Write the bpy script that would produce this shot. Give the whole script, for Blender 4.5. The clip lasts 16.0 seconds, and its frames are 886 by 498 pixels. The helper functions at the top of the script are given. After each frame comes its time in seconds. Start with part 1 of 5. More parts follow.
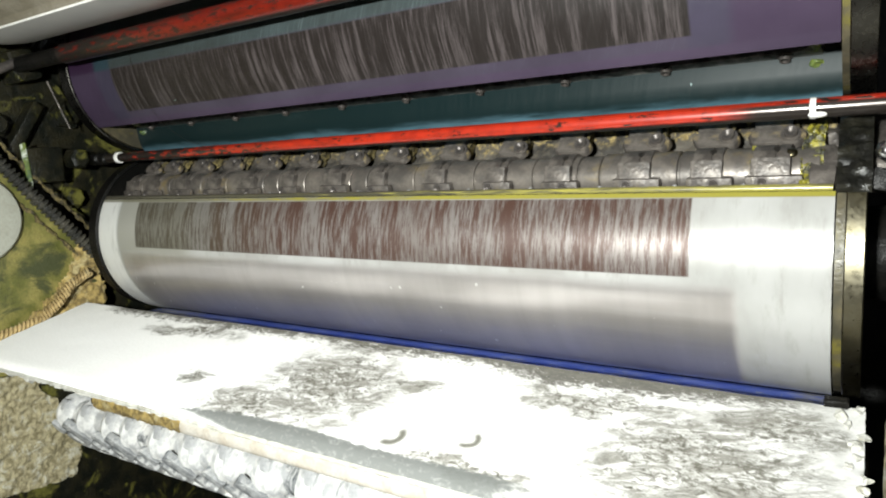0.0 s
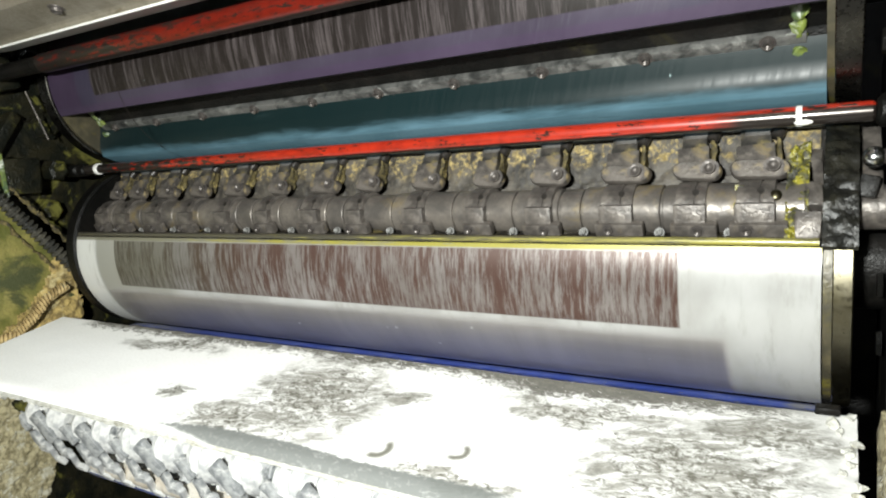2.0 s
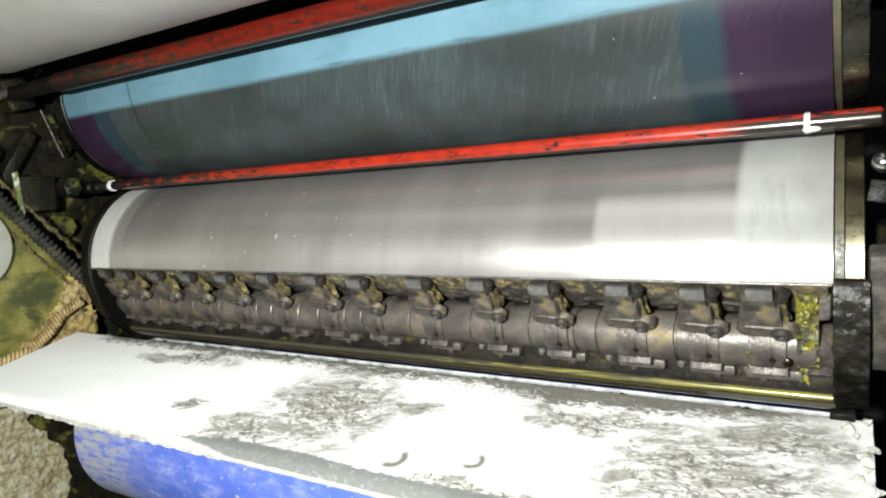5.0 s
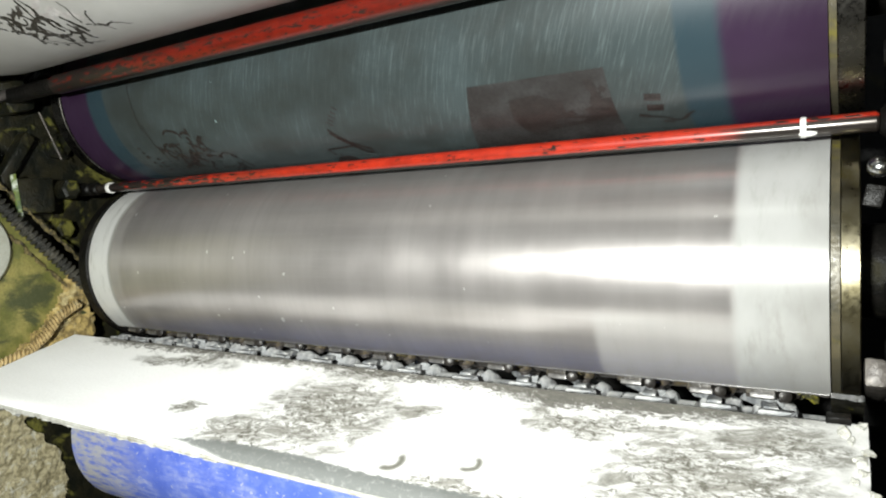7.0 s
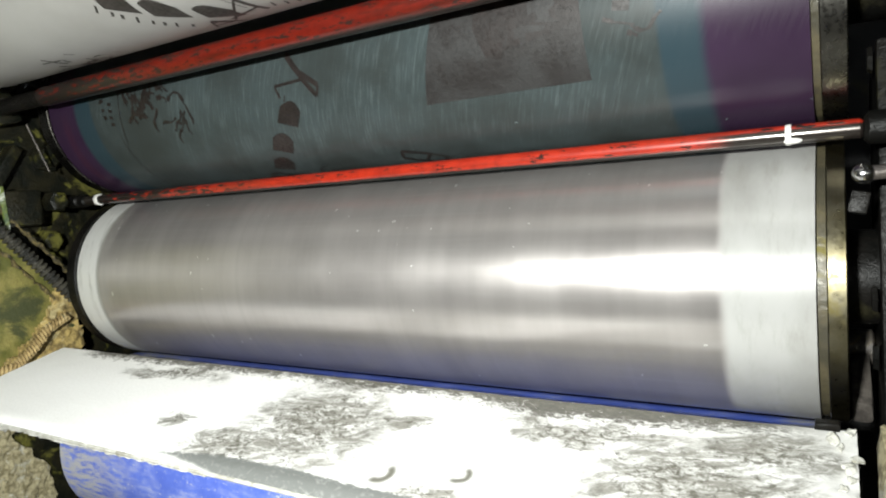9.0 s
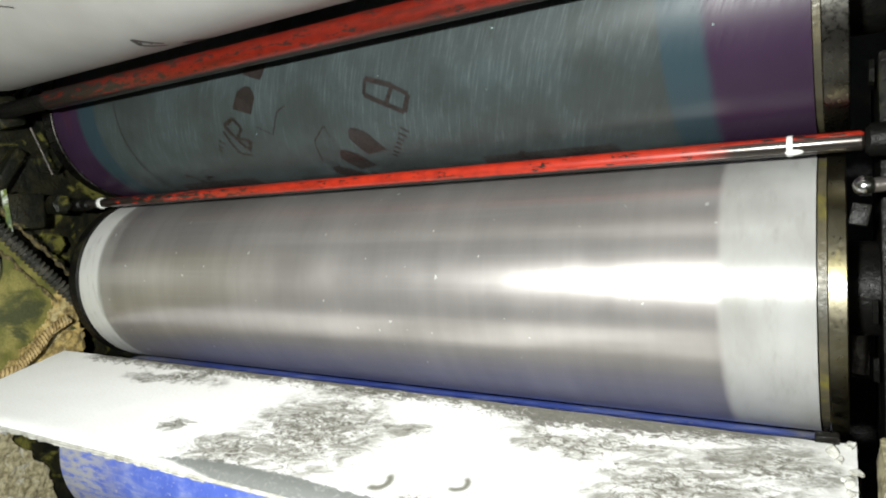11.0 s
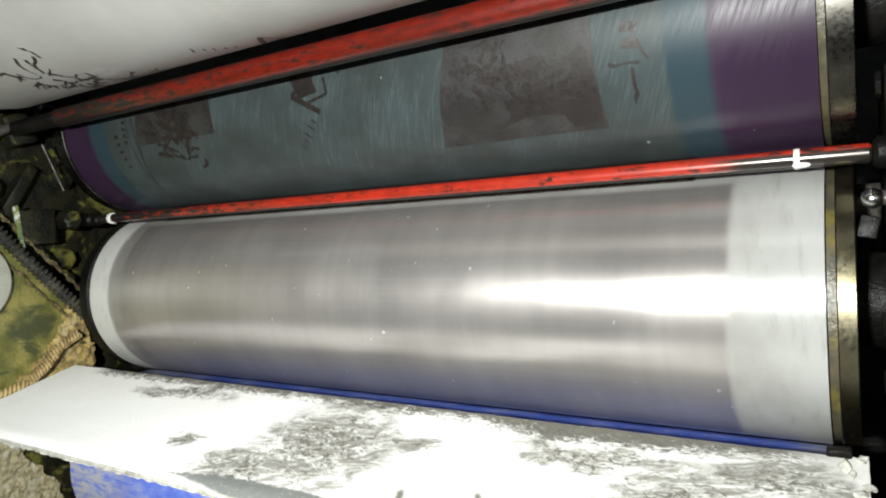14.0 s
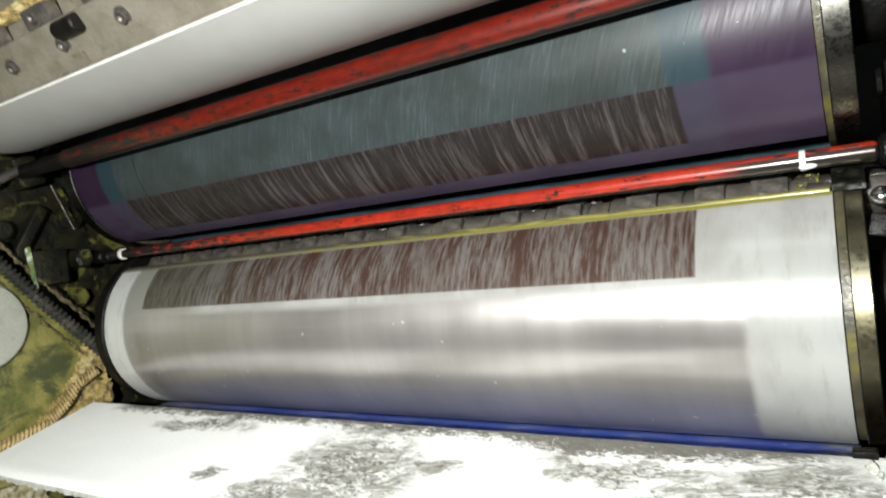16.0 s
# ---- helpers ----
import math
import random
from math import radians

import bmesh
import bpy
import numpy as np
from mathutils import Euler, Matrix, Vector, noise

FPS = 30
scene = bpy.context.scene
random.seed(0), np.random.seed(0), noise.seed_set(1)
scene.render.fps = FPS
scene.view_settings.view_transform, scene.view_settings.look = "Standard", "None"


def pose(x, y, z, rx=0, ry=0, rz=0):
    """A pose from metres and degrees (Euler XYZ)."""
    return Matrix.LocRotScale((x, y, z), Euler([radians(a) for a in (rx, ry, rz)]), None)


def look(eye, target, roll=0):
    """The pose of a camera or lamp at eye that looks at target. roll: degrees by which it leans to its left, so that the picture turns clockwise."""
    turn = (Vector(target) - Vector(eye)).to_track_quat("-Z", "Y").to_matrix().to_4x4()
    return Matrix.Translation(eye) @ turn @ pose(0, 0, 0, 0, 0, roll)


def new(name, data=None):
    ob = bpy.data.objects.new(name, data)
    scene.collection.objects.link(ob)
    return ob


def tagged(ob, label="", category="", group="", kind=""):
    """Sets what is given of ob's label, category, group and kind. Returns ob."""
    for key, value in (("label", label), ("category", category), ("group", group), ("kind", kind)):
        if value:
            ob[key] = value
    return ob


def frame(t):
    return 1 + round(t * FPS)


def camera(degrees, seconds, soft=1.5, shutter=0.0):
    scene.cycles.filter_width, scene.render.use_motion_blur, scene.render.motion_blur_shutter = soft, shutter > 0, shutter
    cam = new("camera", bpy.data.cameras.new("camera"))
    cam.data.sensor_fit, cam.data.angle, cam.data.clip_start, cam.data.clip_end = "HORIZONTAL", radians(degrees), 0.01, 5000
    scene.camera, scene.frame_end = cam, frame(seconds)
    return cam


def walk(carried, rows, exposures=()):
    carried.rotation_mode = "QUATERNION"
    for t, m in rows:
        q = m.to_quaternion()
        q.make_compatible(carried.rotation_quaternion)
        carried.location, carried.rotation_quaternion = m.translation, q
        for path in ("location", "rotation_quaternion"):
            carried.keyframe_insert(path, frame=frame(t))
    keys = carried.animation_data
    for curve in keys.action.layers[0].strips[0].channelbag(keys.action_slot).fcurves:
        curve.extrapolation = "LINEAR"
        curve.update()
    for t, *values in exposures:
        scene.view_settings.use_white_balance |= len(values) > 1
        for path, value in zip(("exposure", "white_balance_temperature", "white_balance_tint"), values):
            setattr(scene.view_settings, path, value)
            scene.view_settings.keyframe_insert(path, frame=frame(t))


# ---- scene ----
# Press unit: x runs along the cylinders, y away from the operator, z up; the impression cylinder's axis is the origin.
cam = camera(67.81, 16.0, soft=2.0, shutter=0.5)
PATH = [
    (0, pose(1.0607, -0.7457, 0.0101, 88.527, -1.332, 32.594)),
    (0.5, pose(1.0599, -0.7474, 0.0025, 89.833, -1.287, 32.263)),
    (1, pose(1.0621, -0.7336, -0.0048, 90.018, -0.735, 30.814)),
    (1.5, pose(1.0590, -0.7394, 0.0027, 89.610, -0.643, 31.129)),
    (2, pose(1.0526, -0.7411, 0.0015, 90.091, -1.280, 31.086)),
    (2.5, pose(1.0528, -0.7436, 0.0034, 90.271, -1.468, 31.189)),
    (3, pose(1.0477, -0.7554, 0.0036, 90.688, -1.487, 31.890)),
    (3.5, pose(1.0461, -0.7538, 0.0071, 90.462, -0.818, 32.261)),
    (4, pose(1.0480, -0.7519, 0.0025, 91.272, -0.911, 32.053)),
    (6.5, pose(1.0541, -0.7449, -0.0028, 91.144, -0.421, 31.523)),
    (7, pose(1.0534, -0.7491, -0.0008, 91.463, -0.735, 31.603)),
    (7.5, pose(1.0561, -0.7493, 0.0029, 91.853, -0.267, 31.493)),
    (8, pose(1.0561, -0.7496, -0.0006, 92.076, -0.508, 31.535)),
    (8.5, pose(1.0581, -0.7447, 0.0005, 92.189, -0.186, 30.977)),
    (9, pose(1.0569, -0.7458, 0.0015, 92.119, -0.166, 31.055)),
    (11.5, pose(1.0586, -0.7458, 0.0045, 92.703, -0.785, 31.221)),
    (12, pose(1.0575, -0.7464, 0.0039, 92.856, -0.716, 31.141)),
    (12.5, pose(1.0575, -0.7471, 0.0073, 93.012, -0.634, 31.271)),
    (13, pose(1.0584, -0.7454, 0.0096, 93.342, -0.853, 31.504)),
    (13.5, pose(1.0586, -0.7470, 0.0141, 93.313, -0.653, 31.647)),
    (14, pose(1.0592, -0.7485, 0.0092, 93.348, -0.325, 31.866)),
    (14.5, pose(1.0602, -0.7491, 0.0097, 92.953, -0.300, 31.889)),
    (15, pose(1.0655, -0.7545, 0.0111, 93.231, 0.740, 32.227)),
    (15.5, pose(1.0601, -0.7438, 0.0206, 92.334, 1.882, 32.170)),
    (16, pose(1.0584, -0.7520, 0.0183, 94.361, 2.929, 32.744)),
]
walk(cam, PATH, exposures=[(0, 0.0), (5.0, 0.0), (8.0, -0.06), (11.5, -0.15), (16, -0.15)])

# ---- light ----
world = bpy.data.worlds.new("hall_light")
scene.world = world
world.use_nodes = True
world.node_tree.nodes["Background"].inputs[0].default_value = (0.75, 0.85, 1.0, 1)
world.node_tree.nodes["Background"].inputs[1].default_value = 0.005


def area_lamp(name, eye, target, sx, sy, watts, colour):
    data = bpy.data.lights.new(name, "AREA")
    data.shape, data.size, data.size_y, data.energy, data.color = "RECTANGLE", sx, sy, watts, colour
    ob = new(name, data)
    ob.matrix_world = look(eye, target)
    return ob


area_lamp("torch_light", (0.96, -1.07, 0.050), (0.36, 0.0, -0.06), 0.05, 0.03, 26.5, (0.97, 1.0, 0.955))
area_lamp("ceiling_tube_light", (0.5, -1.15, 1.75), (0.5, -0.15, 0.0), 1.3, 0.25, 8, (0.86, 0.93, 1.0))

# ---- sizes ----
LEN = 1.04          # cylinder length
RAD = 0.1372        # cylinder radius
C_I = (0.0, 0.0)
C_B = (-0.0528, 0.2746)
C_T = (-0.0076, -0.2795)
C_P = (-0.3006, 0.4041)
GRIP_X = [0.038, 0.092, 0.166, 0.241, 0.317, 0.399, 0.480, 0.553, 0.638, 0.717, 0.790, 0.869, 0.936, 0.989]


# ---- material tools ----
class Nodes:
    """Short hand for a node material."""

    def __init__(self, name):
        self.mat = bpy.data.materials.new(name)
        self.mat.use_nodes = True
        self.tree = self.mat.node_tree
        self.bsdf = self.tree.nodes["Principled BSDF"]

    def put(self, socket, value):
        if isinstance(value, bpy.types.NodeSocket):
            self.tree.links.new(value, socket)
        elif isinstance(value, tuple) and len(value) == 3 and socket.type == "RGBA":
            socket.default_value = (*value, 1)
        else:
            socket.default_value = value

    def math(self, op, a, b=0.0, c=0.0, clamp=False):
        n = self.tree.nodes.new("ShaderNodeMath")
        n.operation, n.use_clamp = op, clamp
        for s, v in zip(n.inputs, (a, b, c)):
            self.put(s, v)
        return n.outputs[0]

    def mul(self, *vs):
        out = vs[0]
        for v in vs[1:]:
            out = self.math("MULTIPLY", out, v)
        return out

    def step(self, v, lo, hi, a=0.0, b=1.0):
        n = self.tree.nodes.new("ShaderNodeMapRange")
        n.interpolation_type = "SMOOTHSTEP"
        for s, w in zip(n.inputs, (v, lo, hi, a, b)):
            self.put(s, w)
        return n.outputs[0]

    def band(self, v, lo, hi, soft):
        return self.mul(self.step(v, lo - soft, lo + soft), self.step(v, hi - soft, hi + soft, 1.0, 0.0))

    def mix(self, fac, a, b):
        n = self.tree.nodes.new("ShaderNodeMix")
        n.data_type = "RGBA"
        self.put(n.inputs[0], fac)
        self.put(n.inputs[6], a)
        self.put(n.inputs[7], b)
        return n.outputs[2]

    def noise(self, vec, scale, detail=4.0, rough=0.55, distort=0.0):
        n = self.tree.nodes.new("ShaderNodeTexNoise")
        for key, v in (("Scale", scale), ("Detail", detail), ("Roughness", rough), ("Distortion", distort)):
            n.inputs[key].default_value = v
        self.put(n.inputs["Vector"], vec)
        return n.outputs[0]

    def object_coords(self):
        return self.tree.nodes.new("ShaderNodeTexCoord").outputs["Object"]

    def uv(self):
        n = self.tree.nodes.new("ShaderNodeSeparateXYZ")
        self.tree.links.new(self.tree.nodes.new("ShaderNodeTexCoord").outputs["UV"], n.inputs[0])
        return n.outputs[0], n.outputs[1]

    def xyz(self):
        n = self.tree.nodes.new("ShaderNodeSeparateXYZ")
        self.tree.links.new(self.object_coords(), n.inputs[0])
        return n.outputs

    def vec(self, x, y, z=0.0):
        n = self.tree.nodes.new("ShaderNodeCombineXYZ")
        for s, v in zip(n.inputs, (x, y, z)):
            self.put(s, v)
        return n.outputs[0]

    def bump(self, height, strength, distance=0.001):
        n = self.tree.nodes.new("ShaderNodeBump")
        n.inputs["Strength"].default_value, n.inputs["Distance"].default_value = strength, distance
        self.put(n.inputs["Height"], height)
        self.tree.links.new(n.outputs[0], self.bsdf.inputs["Normal"])

    def done(self, colour, rough=0.5, metal=0.0, coat=0.0):
        self.put(self.bsdf.inputs["Base Color"], colour)
        self.put(self.bsdf.inputs["Roughness"], rough)
        self.put(self.bsdf.inputs["Metallic"], metal)
        self.put(self.bsdf.inputs["Coat Weight"], coat)
        return self.mat


def worn(name, a, b, scale=30.0, rough=0.5, metal=0.0, bump=0.3, dirt=None, dirt_at=0.6, coat=0.0, fine=260.0, spec=0.5):
    """A worn surface: two tones at one scale, fine grain, and patches of dirt."""
    n = Nodes(name)
    co = n.object_coords()
    big = n.noise(co, scale, 5.0, 0.6, 0.3)
    grain = n.noise(co, fine, 3.0, 0.6)
    col = n.mix(n.step(big, 0.38, 0.64), a, b)
    col = n.mix(n.step(grain, 0.35, 0.8, 0.0, 0.35), col, tuple(v * 0.55 for v in a))
    r = n.step(grain, 0.3, 0.7, rough * 0.8, min(1.0, rough * 1.2))
    if dirt:
        mask = n.step(n.noise(co, scale * 0.45, 6.0, 0.7, 0.6), dirt_at - 0.05, dirt_at + 0.07)
        col = n.mix(mask, col, dirt)
        r = n.math("ADD", r, n.mul(mask, 0.25), clamp=True)
    n.bump(n.math("ADD", grain, n.mul(big, 1.5)), bump, 0.0015)
    n.bsdf.inputs["Specular IOR Level"].default_value = spec
    return n.done(col, r, metal, coat)


# ---- materials ----
M_STEEL_DARK = worn("oily_dark_steel", (0.10, 0.09, 0.085), (0.17, 0.15, 0.13), 45, 0.42, 0.55, 0.35, (0.17, 0.12, 0.05), 0.6)
M_GRIPPER = worn("greasy_gripper_steel", (0.068, 0.060, 0.054), (0.150, 0.133, 0.117), 60, 0.42, 0.3, 0.5, (0.20, 0.155, 0.08), 0.62)
M_PIN = worn("black_oily_pin", (0.018, 0.016, 0.014), (0.035, 0.03, 0.026), 60, 0.4, 0.2, 0.3)
M_SHAFT = worn("turned_greasy_shaft", (0.105, 0.095, 0.086), (0.19, 0.168, 0.145), 30, 0.40, 0.45, 0.2, (0.20, 0.155, 0.08), 0.62)
M_GREY_GRIPPER = worn("grey_powdered_steel", (0.20, 0.21, 0.22), (0.44, 0.45, 0.45), 50, 0.75, 0.0, 0.8, (0.72, 0.72, 0.70), 0.55)
M_FINGER = worn("black_greased_finger", (0.03, 0.027, 0.024), (0.085, 0.075, 0.062), 55, 0.42, 0.2, 0.6, (0.20, 0.16, 0.07), 0.60)
M_NUT = worn("grey_nut", (0.13, 0.13, 0.125), (0.20, 0.195, 0.185), 90, 0.5, 0.0, 0.3)
M_PAD = worn("polished_gripper_pad", (0.15, 0.145, 0.14), (0.27, 0.26, 0.25), 70, 0.40, 0.6, 0.2)
M_CRUST = worn("ochre_powder_crust", (0.50, 0.37, 0.13), (0.15, 0.105, 0.04), 75, 0.95, 0.0, 1.0, (0.50, 0.42, 0.22), 0.56)
M_OCHRE = worn("ochre_gap_crust", (0.15, 0.12, 0.05), (0.045, 0.040, 0.030), 150, 0.95, 0.0, 1.0, (0.34, 0.27, 0.11), 0.60, spec=0.2)
# gap floor: near-black base holds the shade between grippers, grime patches on top
M_FLOOR_GAP = worn("shaded_grimy_gap_floor", (0.007, 0.006, 0.005), (0.022, 0.018, 0.012), 40, 0.7, 0.0, 0.8, (0.07, 0.055, 0.02), 0.62, spec=0.2)
M_WHITE_GRIPPER = worn("powder_coated_gripper", (0.78, 0.78, 0.76), (0.42, 0.43, 0.44), 42, 0.8, 0.0, 0.8, (0.11, 0.12, 0.125), 0.60)
M_BLACK = worn("oily_black_iron", (0.004, 0.004, 0.0036), (0.009, 0.008, 0.007), 25, 0.42, 0.0, 0.6, (0.020, 0.018, 0.009), 0.62, spec=0.15)
M_BEARER = worn("polished_bearer_steel", (0.10, 0.096, 0.087), (0.075, 0.07, 0.062), 18, 0.30, 1.0, 0.03)
M_BRASS_BEARER = worn("oil_stained_bearer", (0.17, 0.155, 0.11), (0.12, 0.105, 0.06), 22, 0.34, 1.0, 0.05, (0.12, 0.10, 0.035), 0.64)
M_GROOVE = worn("yellow_ink_groove", (0.05, 0.045, 0.03), (0.10, 0.085, 0.05), 30, 0.4, 0.1, 0.4, (0.13, 0.11, 0.02), 0.60)
M_YELLOW_INK = worn("wet_yellow_ink", (0.27, 0.24, 0.02), (0.05, 0.05, 0.02), 170, 0.35, 0.0, 0.6, (0.03, 0.03, 0.02), 0.50, 0.2)
M_CREAM = worn("powdered_cream_roller", (0.74, 0.70, 0.62), (0.60, 0.53, 0.43), 30, 0.75, 0.0, 0.4, (0.30, 0.22, 0.14), 0.62)
M_FRAME_GREEN = worn("oil_stained_green_paint", (0.10, 0.104, 0.022), (0.25, 0.22, 0.065), 24, 0.42, 0.0, 0.7, (0.045, 0.052, 0.016), 0.55)
M_FRAME_DARK = worn("inky_dark_frame", (0.005, 0.006, 0.004), (0.018, 0.016, 0.008), 34, 0.36, 0.0, 1.0, (0.12, 0.115, 0.022), 0.60, spec=0.35)
M_POWDER_CRUST = worn("grey_powder_crust", (0.44, 0.39, 0.24), (0.20, 0.17, 0.09), 110, 0.95, 0.0, 1.0, (0.50, 0.48, 0.38), 0.57)
M_CLUMP = worn("pale_powder_clump", (0.55, 0.545, 0.50), (0.38, 0.37, 0.32), 70, 0.95, 0.0, 1.0, (0.26, 0.25, 0.2), 0.58)
M_ROPE = worn("dirty_tan_rope", (0.50, 0.37, 0.17), (0.26, 0.18, 0.07), 70, 0.9, 0.0, 0.9, (0.45, 0.40, 0.25), 0.6)
M_HOSE = worn("black_ribbed_plastic", (0.030, 0.030, 0.027), (0.075, 0.07, 0.055), 40, 0.26, 0.0, 0.3)
M_WHITE_PAINT = worn("white_paint_mark", (0.80, 0.79, 0.76), (0.70, 0.69, 0.66), 80, 0.5, 0.0, 0.3)
M_PALE = worn("pale_plastic_cover", (0.36, 0.365, 0.31), (0.30, 0.30, 0.24), 18, 0.45, 0.0, 0.2)
M_INK = worn("black_print", (0.02, 0.017, 0.015), (0.035, 0.03, 0.028), 60, 0.5, 0.0, 0.1)
M_GREY_PRINT = worn("grey_print", (0.33, 0.31, 0.30), (0.45, 0.43, 0.42), 60, 0.5, 0.0, 0.1)
M_BROWN_PRINT = worn("brown_ghost_print", (0.009, 0.0062, 0.0055), (0.015, 0.0105, 0.0095), 60, 0.5, 0.0, 0.1)
M_BROWN_PATCH = worn("faint_brown_print", (0.0135, 0.0115, 0.011), (0.024, 0.0235, 0.0235), 30, 0.5, 0.0, 0.1)
M_WALL = worn("hall_wall_paint", (0.45, 0.46, 0.46), (0.38, 0.39, 0.39), 3, 0.7, 0.0, 0.2)
M_CONCRETE = worn("hall_concrete_floor", (0.20, 0.20, 0.19), (0.28, 0.27, 0.26), 4, 0.7, 0.0, 0.3)
M_BEARER_CUT = worn("inky_bearer_cut", (0.005, 0.005, 0.004), (0.018, 0.017, 0.012), 60, 0.35, 0.0, 0.7, (0.16, 0.15, 0.02), 0.64, spec=0.4)
M_RAIL = worn("scraped_clamp_rail", (0.20, 0.20, 0.19), (0.05, 0.052, 0.05), 55, 0.4, 0.5, 0.5, (0.34, 0.34, 0.32), 0.6)
M_CHROME = worn("chromed_bolt", (0.62, 0.62, 0.62), (0.5, 0.5, 0.5), 60, 0.2, 1.0, 0.1)


def impression_material():
    n = Nodes("worn_impression_jacket")
    u, v = n.uv()
    arc = n.mul(v, RAD * math.pi / 180)
    grain = n.noise(n.vec(n.mul(u, 420), n.mul(arc, 12)), 1.0, 3.0)
    cloud = n.noise(n.vec(n.mul(u, 9), n.mul(arc, 5)), 1.0, 5.0, 0.6)
    rings = n.noise(n.vec(n.mul(u, 60), n.mul(arc, 1.5)), 1.0, 2.0)
    grey = n.mix(n.step(cloud, 0.3, 0.7), (0.465, 0.436, 0.425), (0.565, 0.532, 0.518))
    grey = n.mix(n.step(rings, 0.35, 0.75, 0.0, 0.30), grey, (0.39, 0.37, 0.355))
    pale = n.mix(n.step(cloud, 0.35, 0.7), (0.41, 0.41, 0.40), (0.29, 0.286, 0.272))
    pale = n.mix(n.step(u, 0.046, 0.054, 1.0, 0.0), pale, (0.62, 0.62, 0.60))
    scuffs = n.noise(n.vec(n.mul(u, 70), n.mul(arc, 16)), 1.0, 6.0, 0.7)
    pale = n.mix(n.step(scuffs, 0.5, 0.72, 0.0, 0.55), pale, (0.25, 0.245, 0.22))
    wob = n.mul(n.math("SUBTRACT", cloud, 0.5), 0.012)
    uw = n.math("ADD", u, wob)
    pale = n.mix(n.mul(n.step(uw, 0.050, 0.056), n.step(uw, 0.2, 0.25, 1.0, 0.0)), pale, (0.29, 0.286, 0.255))
    axial = n.noise(n.vec(n.mul(u, 5), n.mul(arc, 160)), 1.0, 4.0, 0.6)
    grey = n.mix(n.step(axial, 0.45, 0.75, 0.0, 0.35), grey, (0.56, 0.545, 0.53))
    inner = n.mul(n.band(uw, 0.057, 0.968, 0.005), n.step(uw, 0.072, 0.090, 0.72, 1.0))
    start = n.step(n.math("ADD", v, n.mul(cloud, 3)), 193, 199)
    lighter = n.mul(n.step(v, 424, 432), n.step(uw, 0.836, 0.846))
    mask = n.mul(inner, start, n.math("SUBTRACT", 1.0, n.mul(lighter, 0.45)))
    col = n.mix(mask, pale, grey)
    # printed streaks
    streak = n.noise(n.vec(n.math("ADD", n.mul(u, 230), n.mul(arc, 4)), n.mul(arc, 24)), 1.0, 5.0, 0.75)
    wide = n.noise(n.vec(n.mul(u, 26), n.mul(arc, 2)), 1.0, 2.0)
    zone = n.mul(n.band(u, 0.100, 0.930, 0.0012), n.band(v, 160.6, 190.4, 0.35))
    ink = n.mul(zone, n.step(n.math("ADD", streak, n.mul(n.math("SUBTRACT", wide, 0.5), 0.55)), 0.40, 0.62, 0.98, 0.60))
    brown = n.mix(n.step(u, 0.15, 0.45), (0.052, 0.042, 0.026), (0.055, 0.025, 0.017))
    col = n.mix(ink, col, brown)
    yellow = n.mul(n.band(v, 157.0, 160.3, 0.35), n.step(n.math("ADD", n.mul(u, 0.5), n.noise(n.vec(n.mul(u, 22), n.mul(arc, 300)), 1.0, 5.0, 0.7)), 0.62, 0.86))
    col = n.mix(n.mul(n.band(v, 157.0, 160.3, 0.35), 0.85), col, (0.15, 0.14, 0.09))
    col = n.mix(yellow, col, (0.26, 0.235, 0.04))
    # pin-head specks of paper dust
    dust = n.noise(n.vec(n.mul(u, 95), n.mul(arc, 95)), 1.0, 1.0, 0.3)
    col = n.mix(n.mul(n.step(dust, 0.765, 0.785), mask), col, (0.85, 0.84, 0.82))
    rough = n.math("ADD", n.step(cloud, 0.3, 0.7, 0.29, 0.35), n.mul(ink, 0.1))
    tangent = n.tree.nodes.new("ShaderNodeTangent")
    tangent.direction_type, tangent.uv_map = "UV_MAP", "uv"
    n.tree.links.new(tangent.outputs[0], n.bsdf.inputs["Tangent"])
    n.bsdf.inputs["Anisotropic"].default_value = 0.6
    metal = n.math("SUBTRACT", 0.78, n.math("ADD", n.mul(n.math("SUBTRACT", 1.0, mask), n.math("SUBTRACT", 0.62, n.mul(zone, 0.35))), n.mul(ink, 0.3)), clamp=True)
    return n.done(col, rough, metal)


